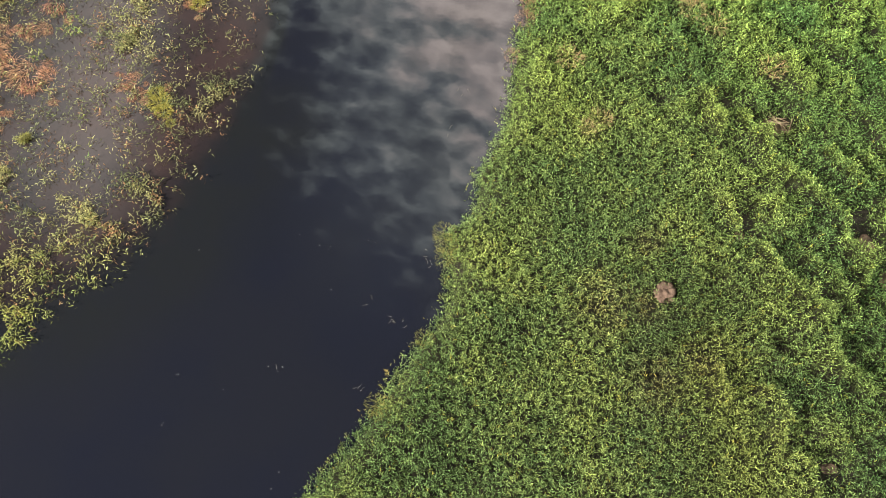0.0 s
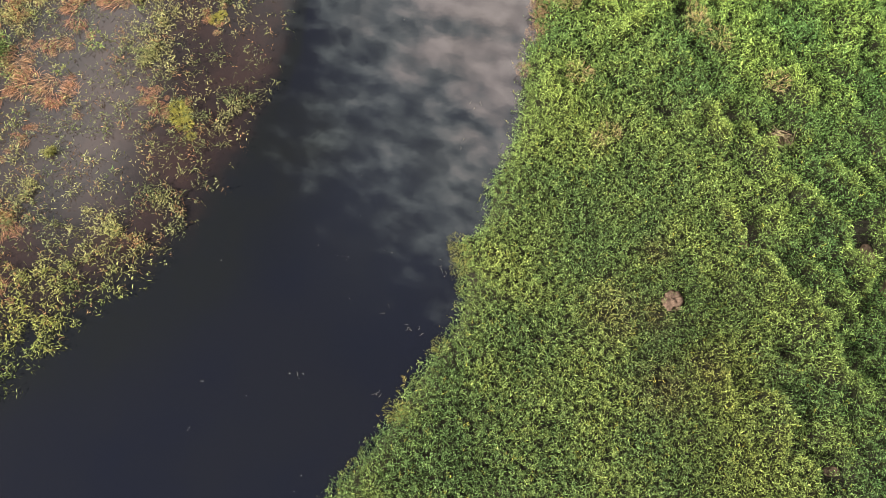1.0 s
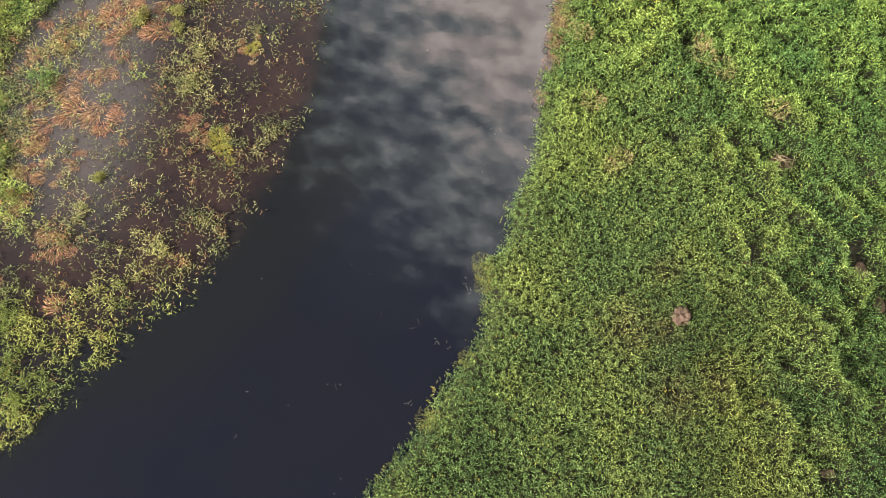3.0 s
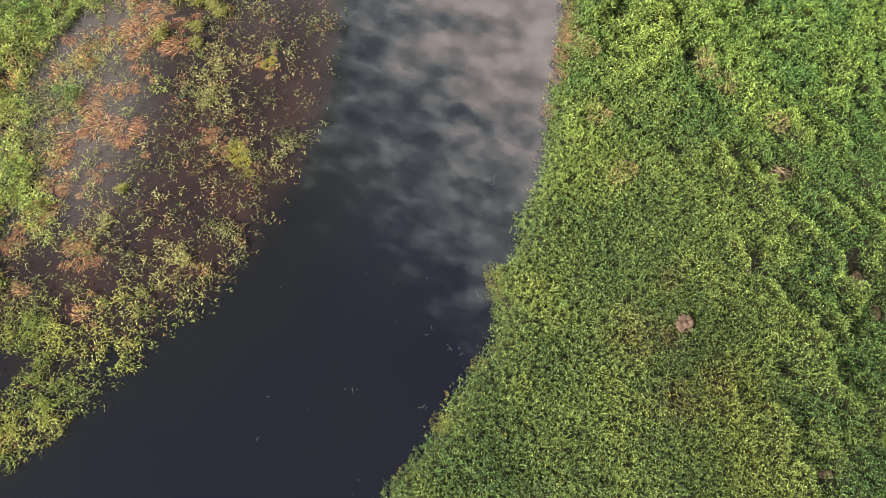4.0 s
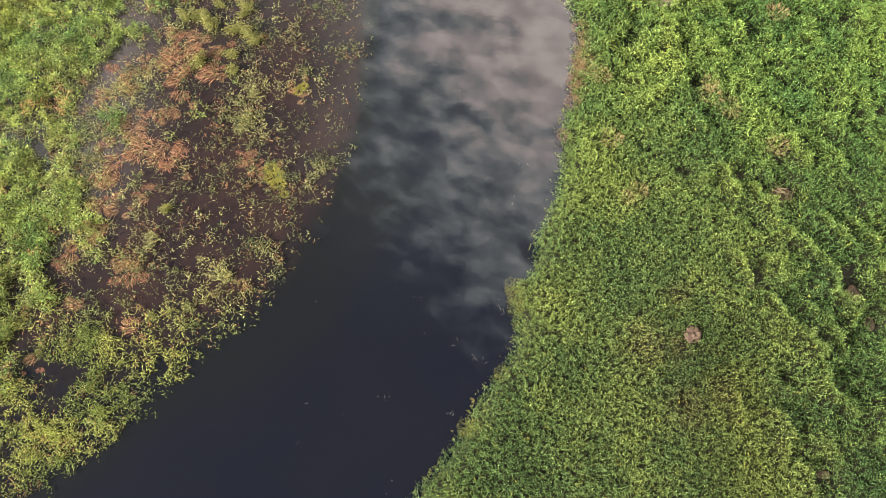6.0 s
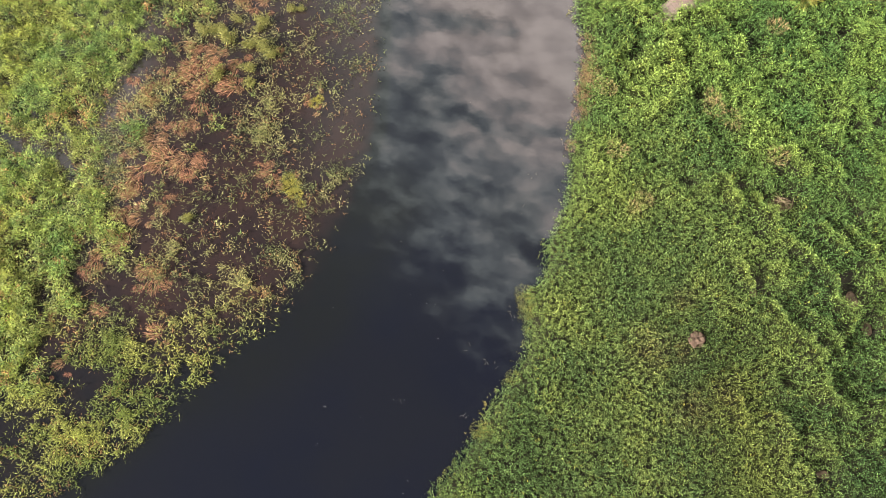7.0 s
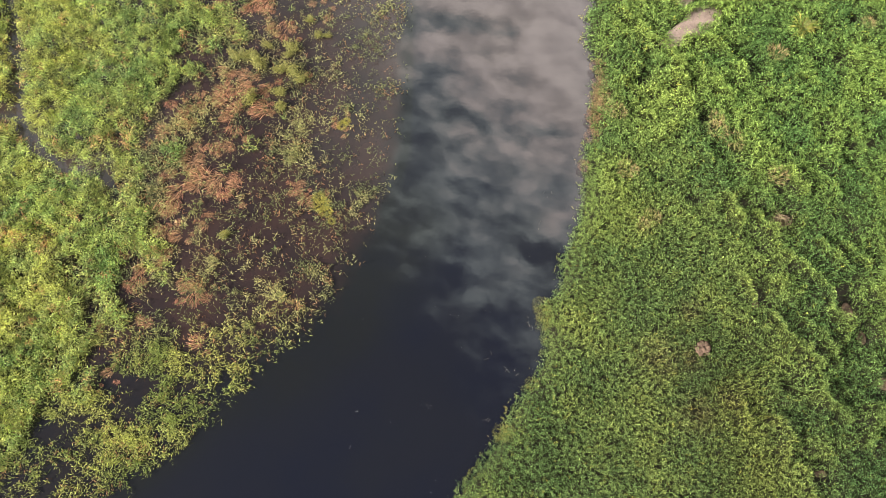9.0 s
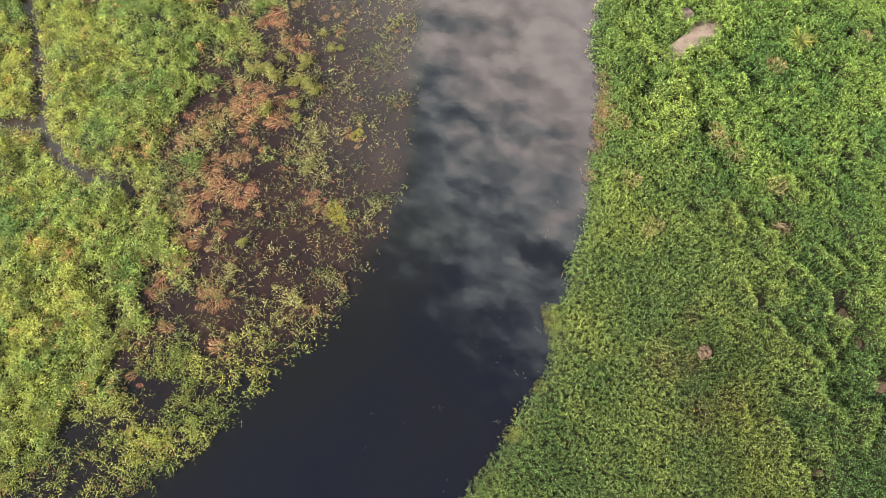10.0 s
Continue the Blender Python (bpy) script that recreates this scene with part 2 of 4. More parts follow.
def away(x, y, line):
    """The distance to a line of (x, y) points."""
    best = np.full(np.shape(x), 1e9)
    for (ax, ay), (bx, by) in zip(line[:-1], line[1:]):
        dx, dy = bx - ax, by - ay
        k = np.clip(((x - ax) * dx + (y - ay) * dy) / (dx * dx + dy * dy), 0, 1)
        best = np.minimum(best, np.hypot(x - ax - k * dx, y - ay - k * dy))
    return best


def step(v, low, high):
    k = np.clip((v - low) / (high - low), 0, 1)
    return k * k * (3 - 2 * k)


LUMPS, PATCHES, TONES, CLUMPS = Field(3), Field(8), Field(21), Field(34)
# crests of leaning grass, each with a trough along its east side, as lines of (x, y)
RIDGES_NORTH = [[(8.2, 21.4), (7.9, 19.9), (7.85, 18.6), (8.0, 17.2), (8.1, 16.2), (8.3, 15.3), (8.5, 14.6), (8.75, 14.1), (8.9, 13.3)],
                [(9.0, 12.6), (9.1, 11.7), (9.2, 11.3)], [(9.1, 21.5), (9.9, 20.8), (10.6, 20.1), (10.9, 19.3)], [(7.4, 20.8), (7.5, 19.7), (7.5, 19.0)],
                [(12.0, 14.2), (12.1, 13.5), (12.3, 13.1)], [(12.4, 10.5), (13.1, 9.8), (13.7, 9.1)], [(13.9, 10.2), (14.5, 9.4)]]
RIDGES_EAST = [[(10.1, 11.9), (10.2, 11.4), (10.6, 11.0), (11.0, 10.4), (11.2, 9.9), (11.7, 9.4), (12.1, 8.8), (12.4, 8.4), (12.7, 8.0), (12.8, 7.5)],
               [(12.6, 7.3), (12.8, 6.8), (12.9, 6.4), (12.7, 5.9)], [(9.1, 8.7), (9.2, 8.1), (9.4, 7.6), (9.7, 7.3), (10.1, 6.9), (10.3, 6.5), (10.7, 5.9), (10.8, 5.6)],
               [(11.2, 6.75), (11.5, 6.45), (11.8, 6.2), (12.0, 5.8), (12.0, 5.3)]]
RIDGES_SOUTH = [[(11.0, 5.5), (11.2, 5.1), (11.2, 4.7)], [(12.1, 5.35), (12.25, 5.1), (12.2, 4.7)], [(11.5, 4.9), (11.6, 4.5), (11.5, 4.0), (11.3, 3.7)],
                [(7.9, 3.3), (8.05, 2.9), (8.15, 2.6)], [(9.35, 2.6), (9.65, 2.3), (9.75, 2.0)], [(9.6, 1.9), (9.5, 1.2)], [(10.0, 0.75), (10.3, 0.4), (10.35, 0.0)],
                [(11.4, 3.4), (11.8, 3.0), (12.1, 2.7)], [(14.0, 4.8), (13.9, 4.1)], [(13.45, 3.1), (13.1, 2.2), (12.7, 1.4)]]
HOLES = [(7.5, 12.75, 0.36), (8.75, 12.2, 0.26), (12.87, 13.65, 0.38), (12.37, 13.8, 0.24), (11.9, 14.35, 0.24), (11.57, 13.25, 0.26), (15.3, 15.4, 0.28),
         (9.88, 12.5, 0.24), (11.2, 9.3, 0.24), (13.4, 8.2, 0.42), (9.67, 8.1, 0.28), (14.1, 15.6, 0.22), (11.25, 20.0, 0.28), (16.3, 15.5, 0.24),
         (15.8, 20.3, 0.24), (8.15, 18.75, 0.20), (5.9, 19.3, 0.28), (8.5, 17.0, 0.25), (10.2, 4.0, 0.2), (2.4, 4.5, 0.16)]
GAPS = [(11.35, 11.65, 0.55, 0.30), (13.55, 7.3, 0.22, 0.36), (9.55, 7.65, 0.16, 0.16), (13.9, 6.1, 0.2, 0.3), (14.5, 4.1, 0.35, 0.25), (10.97, 0.52, 0.25, 0.15)]
MUD_MOUND = (6.88, 5.70)
BARE = [(7.35, 21.7), (7.75, 22.25), (8.4, 22.75), (8.8, 23.35), (9.4, 23.5), (10.0, 23.25), (9.95, 22.6), (9.2, 22.2), (8.4, 21.65), (7.65, 21.5)]


def beside(x, y, line):
    """The distance to a line of (x, y) points, counted positive on its left hand, which for a line drawn southwards is the east."""
    best, side = np.full(np.shape(x), 1e9), np.ones(np.shape(x))
    for (ax, ay), (bx, by) in zip(line[:-1], line[1:]):
        dx, dy = bx - ax, by - ay
        k = np.clip(((x - ax) * dx + (y - ay) * dy) / (dx * dx + dy * dy), 0, 1)
        d = np.hypot(x - ax - k * dx, y - ay - k * dy)
        near = d < best
        best = np.where(near, d, best)
        side = np.where(near, np.sign(dx * (y - ay) - dy * (x - ax)), side)
    return best * side


def relief(x, y):
    """How far the grass stands over the bank: lumps everywhere, crests and troughs towards the east, holes."""
    east = step(x + 0.15 * (y - 10), 6.0, 10.5)
    lush = step(y + 0.45 * x, 11.0, 19.0)
    wx = x + 0.55 * (CLUMPS(x, y, 0.9, 2) - 0.5)
    wy = y + 0.55 * (CLUMPS(x + 40, y, 0.9, 2) - 0.5)
    a, b = wx * 0.78 + wy * 0.63, -wx * 0.63 + wy * 0.78
    # rounded heads of grass half a metre wide, drawn out along the slope, with sharp clefts between them
    heads = 0.5 - 1.9 * np.abs(LUMPS(a, b * 0.62 + 9, 0.66, 2) - 0.5)
    small = CLUMPS(a + 90, b * 0.75, 0.42, 2) - 0.5
    h = 0.62 + 0.34 * (LUMPS(x, y, 1.3, 3) - 0.5) + (heads - 0.22) * (0.10 + 0.46 * np.maximum(east, 0.75 * lush)) + small * (0.16 + 0.26 * np.maximum(east, lush))
    h += 0.7 * np.minimum(LUMPS(x + 17, y, 0.75, 2) - 0.40, 0) * (0.1 + 0.9 * east)
    for line in RIDGES_NORTH + RIDGES_EAST + RIDGES_SOUTH:
        lo, hi = np.array(line).min(0) - 1.5, np.array(line).max(0) + 1.5
        at = np.nonzero((x > lo[0]) & (x < hi[0]) & (y > lo[1]) & (y < hi[1]))[0]
        if len(at) == 0:
            continue
        s = beside(x[at] + 0.4 * (wx[at] - x[at]), y[at] + 0.4 * (wy[at] - y[at]), line)
        force = 0.15 + 1.7 * LUMPS(x[at] + 5, y[at] + 3, 0.6, 2) ** 1.3
        force *= 0.55 if line is RIDGES_NORTH[0] else 1.0
        h[at] += force * (0.50 * np.exp(-(s / np.where(s > 0, 0.20, 0.30)) ** 2) - 0.12 * np.exp(-((s - 0.46) / 0.30) ** 2))
    for hx, hy, r in HOLES:
        h -= 0.62 * np.exp(-(((x - hx) ** 2 + (y - hy) ** 2) / (1.3 * r) ** 2))
    for hx, hy, rx, ry in GAPS:
        h -= 0.30 * np.exp(-(((x - hx) / (rx + 0.40)) ** 2 + ((y - hy) / (ry + 0.40)) ** 2))
    h -= 0.18 * np.exp(-(((x - MUD_MOUND[0]) / 0.75) ** 2 + ((y - MUD_MOUND[1]) / 0.7) ** 2))
    rise = step(x - edge(BANK, y), -0.1, 1.6)
    return np.maximum(h, 0.10) * (0.45 + 0.55 * rise)


def land(x, y):
    """The height of the ground: the bed of the river, the grassy bank to the east, the drowned flat to the west."""
    d = x - edge(BANK, y)
    west = edge(FLOOD, y) - x
    bed = -1.3 + 1.15 * step(west, -3.0, 2.0) + 0.03 * (LUMPS(x, y, 2.0, 2) - 0.5)
    bank = -0.35 + 0.55 * step(d, -0.15, 1.2) + 0.25 * step(d, 1.0, 30.0) + 0.05 * (LUMPS(x, y, 1.1, 2) - 0.5)
    z = np.where(d > -0.6, np.maximum(bed, bank), bed)
    return z + 0.75 * step(west, 18.0, 60.0)


def mesh_from(name, verts, faces, mat, tint=None, smooth=False, extra=None):
    """A mesh of triangles or of quads from arrays, with colours or values on its points."""
    me = bpy.data.meshes.new(name)
    n, k = faces.shape
    me.vertices.add(len(verts))
    me.vertices.foreach_set("co", np.ascontiguousarray(verts, np.float32).ravel())
    me.loops.add(n * k)
    me.loops.foreach_set("vertex_index", np.ascontiguousarray(faces, np.int32).ravel())
    me.polygons.add(n)
    me.polygons.foreach_set("loop_start", np.arange(0, n * k, k, dtype=np.int32))
    me.polygons.foreach_set("use_smooth", np.full(n, smooth))
    me.update(calc_edges=True)
    if tint is not None:
        layer = me.attributes.new("tint", "FLOAT_COLOR", "POINT")
        layer.data.foreach_set("color", np.c_[tint, np.ones(len(tint))].astype(np.float32).ravel())
    for key, values in (extra or {}).items():
        layer = me.attributes.new(key, "FLOAT", "POINT")
        layer.data.foreach_set("value", values.astype(np.float32))
    me.materials.append(mat)
    return me


def sheet(xs, ys):
    gx, gy = np.meshgrid(xs, ys)
    nx, ny = len(xs), len(ys)
    i = (np.arange(ny - 1)[:, None] * nx + np.arange(nx - 1)[None]).ravel()
    return gx.ravel(), gy.ravel(), np.c_[i, i + 1, i + nx + 1, i + nx]


FAR_WEST, FAR_EAST = [-3000, -1200, -500, -250, -140, -90, -65], [45, 60, 90, 150, 300, 700, 1500, 3000]
FAR_SOUTH, FAR_NORTH = [-3000, -1200, -400, -150, -80, -45, -28], [52, 70, 100, 160, 300, 700, 1500, 3000]
gx, gy, quads = sheet(np.r_[FAR_WEST, np.arange(-50, 30, 0.3), FAR_EAST], np.r_[FAR_SOUTH, np.arange(-14, 40, 0.3), FAR_NORTH])
sward = step(np.maximum.reduce((gx - 15.0 - 0.28 * gy, -27.5 - 0.3 * gy - gx, gy - 27, -1.5 - gy)), -0.2, 1.0)
ground = new("ground", mesh_from("ground", np.c_[gx, gy, land(gx, gy)], quads, SOIL, smooth=True, extra={"sward": sward}))
tagged(ground, "dark wet soil under the grass of the river bank", "ground", kind="structure")

gx, gy, quads = sheet(np.r_[FAR_WEST, np.arange(-50, 30, 0.4), FAR_EAST], np.r_[FAR_SOUTH, np.arange(-14, 40, 0.4), FAR_NORTH])
west = edge(FLOOD, gy) - gx
spread = 1.6 + 3.0 * step(13.5 - gy, 0.0, 5.0)
silt = np.clip((west + 0.45 + 1.2 * step(13.5 - gy, 0.0, 5.0)) / spread, 0, 1) * (0.42 + 0.58 * step(gy, 3.5, 9.5))
silt = np.maximum(silt, 0.2 * step(west, -6.0, 0.0) * step(gy, 1.0, 5.0) * step(16.0 - gy, 0.0, 5.0))
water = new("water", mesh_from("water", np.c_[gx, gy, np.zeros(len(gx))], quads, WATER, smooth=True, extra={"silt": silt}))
tagged(water, "still dark river water mirroring grey clouds", "river", kind="structure")


# ---------------------------------------------------------------- leaves
def blades(rng, base, az, lift, length, width, droop, tint, root=0.2):
    """Lance-shaped leaves folded once: the root, two shoulders and the tip. Roots darkened to paint shade, tips paled
    to paint sunlight.
    """
    n = len(base)
    def way(e):
        return np.c_[np.cos(az) * np.cos(e), np.sin(az) * np.cos(e), np.sin(e)]
    roll = rng.normal(0, 0.5, n)
    side = np.c_[-np.sin(az) * np.cos(roll), np.cos(az) * np.cos(roll), np.sin(roll)] * (width / 2)[:, None]
    mid = base + way(lift) * (length * 0.45)[:, None]
    tip = mid + way(lift - droop) * (length * 0.55)[:, None]
    verts = np.empty((n, 4, 3))
    verts[:, 0], verts[:, 1], verts[:, 2], verts[:, 3] = base, mid - side, mid + side, tip
    k = np.arange(n)[:, None] * 4
    faces = np.concatenate((k + [0, 1, 2], k + [1, 3, 2]))
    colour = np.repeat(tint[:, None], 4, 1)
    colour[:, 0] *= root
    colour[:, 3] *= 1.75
    return verts.reshape(-1, 3), faces, colour.reshape(-1, 3)


def tillers(rng, x, y, top, per, length, width, lift, tint, spread=0.10, deep=0.28, lean=None, root=0.2, low_shade=None):
    """Grass shoots, each with several leaves that come off its upper part."""
    n = len(x)
    rep = lambda a: np.repeat(a, per, 0)
    az = rep(rng.uniform(0, 2 * np.pi, n)) + np.tile(np.arange(per) * 2.4, n) + rng.normal(0, 0.35, n * per)
    up = np.tile(np.linspace(0, 1, per), n)
    base = np.c_[rep(x) + rng.normal(0, spread, n * per), rep(y) + rng.normal(0, spread, n * per), rep(top) - deep * (1 - up) * rng.uniform(0.6, 1.2, n * per)]
    el = lift + 0.45 * up + rng.normal(0, 0.28, n * per)
    size = (rep(length) if np.ndim(length) else length) * rng.uniform(0.6, 1.25, n * per) * rep(rng.uniform(0.8, 1.2, n))
    colour = rep(tint) * rng.uniform(0.42, 1.55, (n * per, 1))
    if low_shade is not None:
        # low leaves tinted near-black to paint the shade between shoots
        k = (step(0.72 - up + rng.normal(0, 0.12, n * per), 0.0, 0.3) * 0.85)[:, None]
        colour = colour * (1 - k) + np.array(low_shade) * k
    if lean is not None:
        bx, by = (rep(v) if np.ndim(v) else v for v in lean)
        az = np.arctan2(np.sin(az) + by, np.cos(az) + bx)
    return blades(rng, base, az, el, size, (rep(width) if np.ndim(width) else width) * rng.uniform(0.7, 1.3, n * per), rng.uniform(0.3, 1.1, n * per), colour, root)


def mixed(a, b, k):
    return np.asarray(a)[None] * (1 - k[:, None]) + np.asarray(b)[None] * k[:, None]


DARK_GREEN, GREEN, LIME = (0.065, 0.114, 0.042), (0.118, 0.172, 0.053), (0.184, 0.240, 0.066)
YELLOW, TAN, RUST = (0.33, 0.31, 0.055), (0.36, 0.27, 0.12), (0.33, 0.165, 0.085)
DRY_SPOTS = [(8.9, 16.65, 0.5), (9.8, 15.35, 0.40), (5.45, 11.8, 0.35), (4.9, 11.2, 0.3), (11.35, 13.8, 0.3), (4.4, 14.2, 0.25), (12.3, 20.4, 0.3), (4.3, 17.4, 0.3), (3.6, 18.4, 0.5), (17.9, 22.4, 0.5)]
# where the green grass is only thin and yellowing
THIN_SPOTS = [(11.4, 11.6, 0.55), (13.55, 7.3, 0.4), (6.2, 3.0, 0.8), (5.05, 5.3, 0.9), (6.5, 7.4, 0.5), (6.2, 5.2, 0.6), (14.4, 4.2, 0.4), (7.6, 3.6, 0.5)]


def scatter(rng, x0, x1, y0, y1, gap):
    """Points about that far apart: a jittered lattice, its rows staggered."""
    gx, gy = np.meshgrid(np.arange(x0, x1, gap), np.arange(y0, y1, gap * 0.87))
    gx[1::2] += gap / 2
    x, y = gx.ravel(), gy.ravel()
    return x + rng.uniform(-0.5, 0.5, len(x)) * gap, y + rng.uniform(-0.5, 0.5, len(x)) * gap


def bank_grass():
    rng = np.random.default_rng(11)
    # clumps a palm's width apart, each of four shoots that lean outwards and stand lower towards its rim
    cx, cy = scatter(rng, -8, 24, -1.5, 27, 0.131)
    some = (cx - edge(BANK, cy) > -0.3) & (cx < 15.2 + 0.28 * cy) & (rng.random(len(cx)) < 0.97 - 0.22 * step(cy, 11.0, 19.0))
    cx, cy = cx[some], cy[some]
    m = len(cx)
    rise, hue = np.repeat(rng.normal(0, 0.05, m), 4), np.repeat(rng.uniform(0.72, 1.28, m), 4)
    off = rng.normal(0, 0.037, (m * 4, 2)) * (1 + 0.3 * step(np.repeat(cy, 4), 11.0, 19.0))[:, None]
    x, y = np.repeat(cx, 4) + off[:, 0], np.repeat(cy, 4) + off[:, 1]
    n = len(x)
    d = x - edge(BANK, y)
    fray = 0.30 * (CLUMPS(x, y, 0.5, 2) - 0.5)
    keep = (d > 0.02 + fray) & (x < 15.0 + 0.28 * y)
    keep &= np.hypot(x - MUD_MOUND[0], y - MUD_MOUND[1]) > 0.02 + 0.48 * CLUMPS(x, y, 0.22, 2)
    bare = away(x, y, [(7.75, 21.85), (8.35, 22.25), (8.95, 22.75), (9.55, 23.05)]) + 0.55 * (CLUMPS(x, y, 0.4, 2) - 0.5)
    keep &= (bare > 0.38) | (rng.random(n) < 0.05 + 0.30 * step(8.1 - x, 0.0, 0.5))
    keep &= np.hypot(x - 8.6, y - 24.15) > 0.30 + 0.2 * CLUMPS(x, y, 0.3, 2)
    for hx, hy, rx, ry in GAPS:
        keep &= (((x - hx) / rx) ** 2 + ((y - hy) / ry) ** 2 > 0.3 + 1.3 * CLUMPS(x, y, 0.22, 2)) | (rng.random(n) < 0.30)
    thin = np.zeros(n)
    for hx, hy, r in DRY_SPOTS + THIN_SPOTS:
        thin = np.maximum(thin, np.exp(-(((x - hx) ** 2 + (y - hy) ** 2) / r ** 2)))
    keep &= rng.random(n) > 0.40 * thin
    x, y, d, thin, rise, hue, off = x[keep], y[keep], d[keep], thin[keep], rise[keep], hue[keep], off[keep]
    n = len(x)
    h = relief(x, y)
    top = land(x, y) + h + 0.05 + rise - 2.3 * np.hypot(off[:, 0], off[:, 1]) + rng.uniform(-0.06, 0.04, n)
    tone = 0.5 + 0.7 * (TONES(x, y, 2.2, 3) - 0.5) + rng.normal(0, 0.10, n)
    tint = mixed(DARK_GREEN, GREEN, step(tone, 0.25, 0.6))
    # lime mixed in with height paints sunlight onto the crests
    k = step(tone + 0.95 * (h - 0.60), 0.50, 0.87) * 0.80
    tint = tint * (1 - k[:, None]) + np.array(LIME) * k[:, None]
    k = step(tone, 0.35, 0.75) * np.exp(-((x - 6) ** 2 + (y - 4) ** 2) / 9.0) * 0.12
    k = np.maximum(k, (rng.random(n) < 0.012) * 0.8)
    k = np.maximum(k, np.exp(-(d / 0.22) ** 2) * (PATCHES(x, y, 1.2, 2) > 0.5) * 0.8)
    tint = tint * (1 - k[:, None]) + np.array(YELLOW) * 0.7 * k[:, None]
    k = np.maximum(thin * rng.uniform(0.0, 0.42, n), np.exp(-(d / 0.16) ** 2) * (CLUMPS(x, y + 7, 0.6, 2) > 0.46) * rng.uniform(0.2, 0.9, n))
    tint = tint * (1 - k[:, None]) + np.array(TAN) * 0.75 * k[:, None]
    # lusher and greener upriver, drier downriver
    lush = step(y + 0.25 * (x - 8) + 4 * (TONES(x, y, 4.0, 2) - 0.5), 2.0, 19.0)[:, None]
    east = step(x + 0.15 * (y - 10), 7.5, 12.0)[:, None]
    deep = east * step(9.0 - y, 0.0, 5.0)[:, None]
    tint = tint * (1 - 0.28 * np.exp(-((x - 7.8) / 2.0) ** 2) * step(8.0 - y, 0.0, 3.0))[:, None]
    tint = tint * (1 + east * np.array((-0.12, -0.05, -0.08))) * (1 + deep * np.array((-0.36, -0.28, -0.22)))
    tint = tint * (np.array((1.16, 1.10, 1.10)) * (1 - lush) + np.array((1.14, 1.18, 1.05)) * lush)
    size = 0.122 + 0.05 * step(y, 11.0, 19.0)
    shade = (rng.uniform(0.72, 1.28, n) * hue)[:, None]
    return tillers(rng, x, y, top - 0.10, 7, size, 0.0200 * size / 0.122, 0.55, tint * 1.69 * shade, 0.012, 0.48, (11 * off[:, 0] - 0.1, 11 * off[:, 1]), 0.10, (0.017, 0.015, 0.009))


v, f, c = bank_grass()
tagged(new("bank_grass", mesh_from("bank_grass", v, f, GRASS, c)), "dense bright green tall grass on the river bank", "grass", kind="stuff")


def creek(x, y):
    return np.minimum(away(x, y, CREEK), away(x, y, CREEK_ARM)) + 0.5 * (CLUMPS(x, y, 0.8, 2) - 0.5)


def marsh_grass():
    """The closed green growth of the drowned flat."""
    rng = np.random.default_rng(12)
    n = 104000
    x, y = rng.uniform(-36, -12, n), rng.uniform(-1.5, 27, n)
    inside = edge(MEADOW, y) + 0.9 - 1.7 * step(y, 15.0, 19.0) - x
    cover = 0.62 * step(inside, -3.7, 1.8) + 1.05 * (PATCHES(x, y, 1.3, 3) - 0.5) + 0.22 * step(inside, 1, 4)
    south = step(11.0 - y, 0.0, 5.0)
    cover -= 1.5 * np.maximum(0, 0.41 - CLUMPS(x + 31, y, 0.55, 2))
    cover -= south * (1 - 0.85 * step(inside, 0.2, 2.0)) * (0.08 + 0.7 * np.maximum(0, 0.52 - CLUMPS(x, y, 0.9, 2)) * 2.0)
    keep = (rng.random(n) < step(cover, 0.18, 0.62)) & (creek(x, y) + rng.normal(0, 0.15, n) > 0.32) & (x > -27.5 - 0.30 * y)
    x, y, inside = x[keep], y[keep], inside[keep]
    n = len(x)
    lump = PATCHES(x, y, 1.1, 3)
    top = 0.06 + (0.32 + 0.6 * (lump - 0.4) + 0.5 * (CLUMPS(x, y, 0.4, 2) - 0.5)) * (0.5 + 0.5 * step(inside, -1, 3)) * rng.uniform(0.8, 1.15, n)
    tone = 0.5 + 0.60 * (TONES(x, y, 2.4, 3) - 0.5) + rng.normal(0, 0.13, n)
    tint = mixed((0.100, 0.172, 0.050), (0.192, 0.245, 0.072), step(tone, 0.36, 0.56))
    k = step(tone, 0.5, 0.75) * 0.45
    tint = tint * (1 - k[:, None]) + np.array((0.30, 0.30, 0.075)) * 0.9 * k[:, None]
    k = (0.10 + 0.24 * step(-x, 19.0, 25.0)) * step(TONES(x + 50, y, 0.9, 3), 0.35, 0.65) * rng.uniform(0.5, 1.5, n)
    tint = tint * (1 - k[:, None]) + np.array(YELLOW) * k[:, None]
    k = (rng.random(n) < 0.006 + 0.35 * step(CLUMPS(x + 11, y, 0.7, 2), 0.68, 0.76)) * 0.85
    tint = tint * (1 - k[:, None]) + np.array(RUST) * k[:, None]
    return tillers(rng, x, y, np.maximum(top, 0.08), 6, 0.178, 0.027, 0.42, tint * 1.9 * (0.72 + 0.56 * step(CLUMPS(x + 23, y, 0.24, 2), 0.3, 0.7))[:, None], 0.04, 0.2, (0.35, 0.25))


v, f, c = marsh_grass()
tagged(new("marsh_grass", mesh_from("marsh_grass", v, f, MARSH, c)), "yellow-green marsh grass growing through shallow flood water", "grass", kind="stuff")


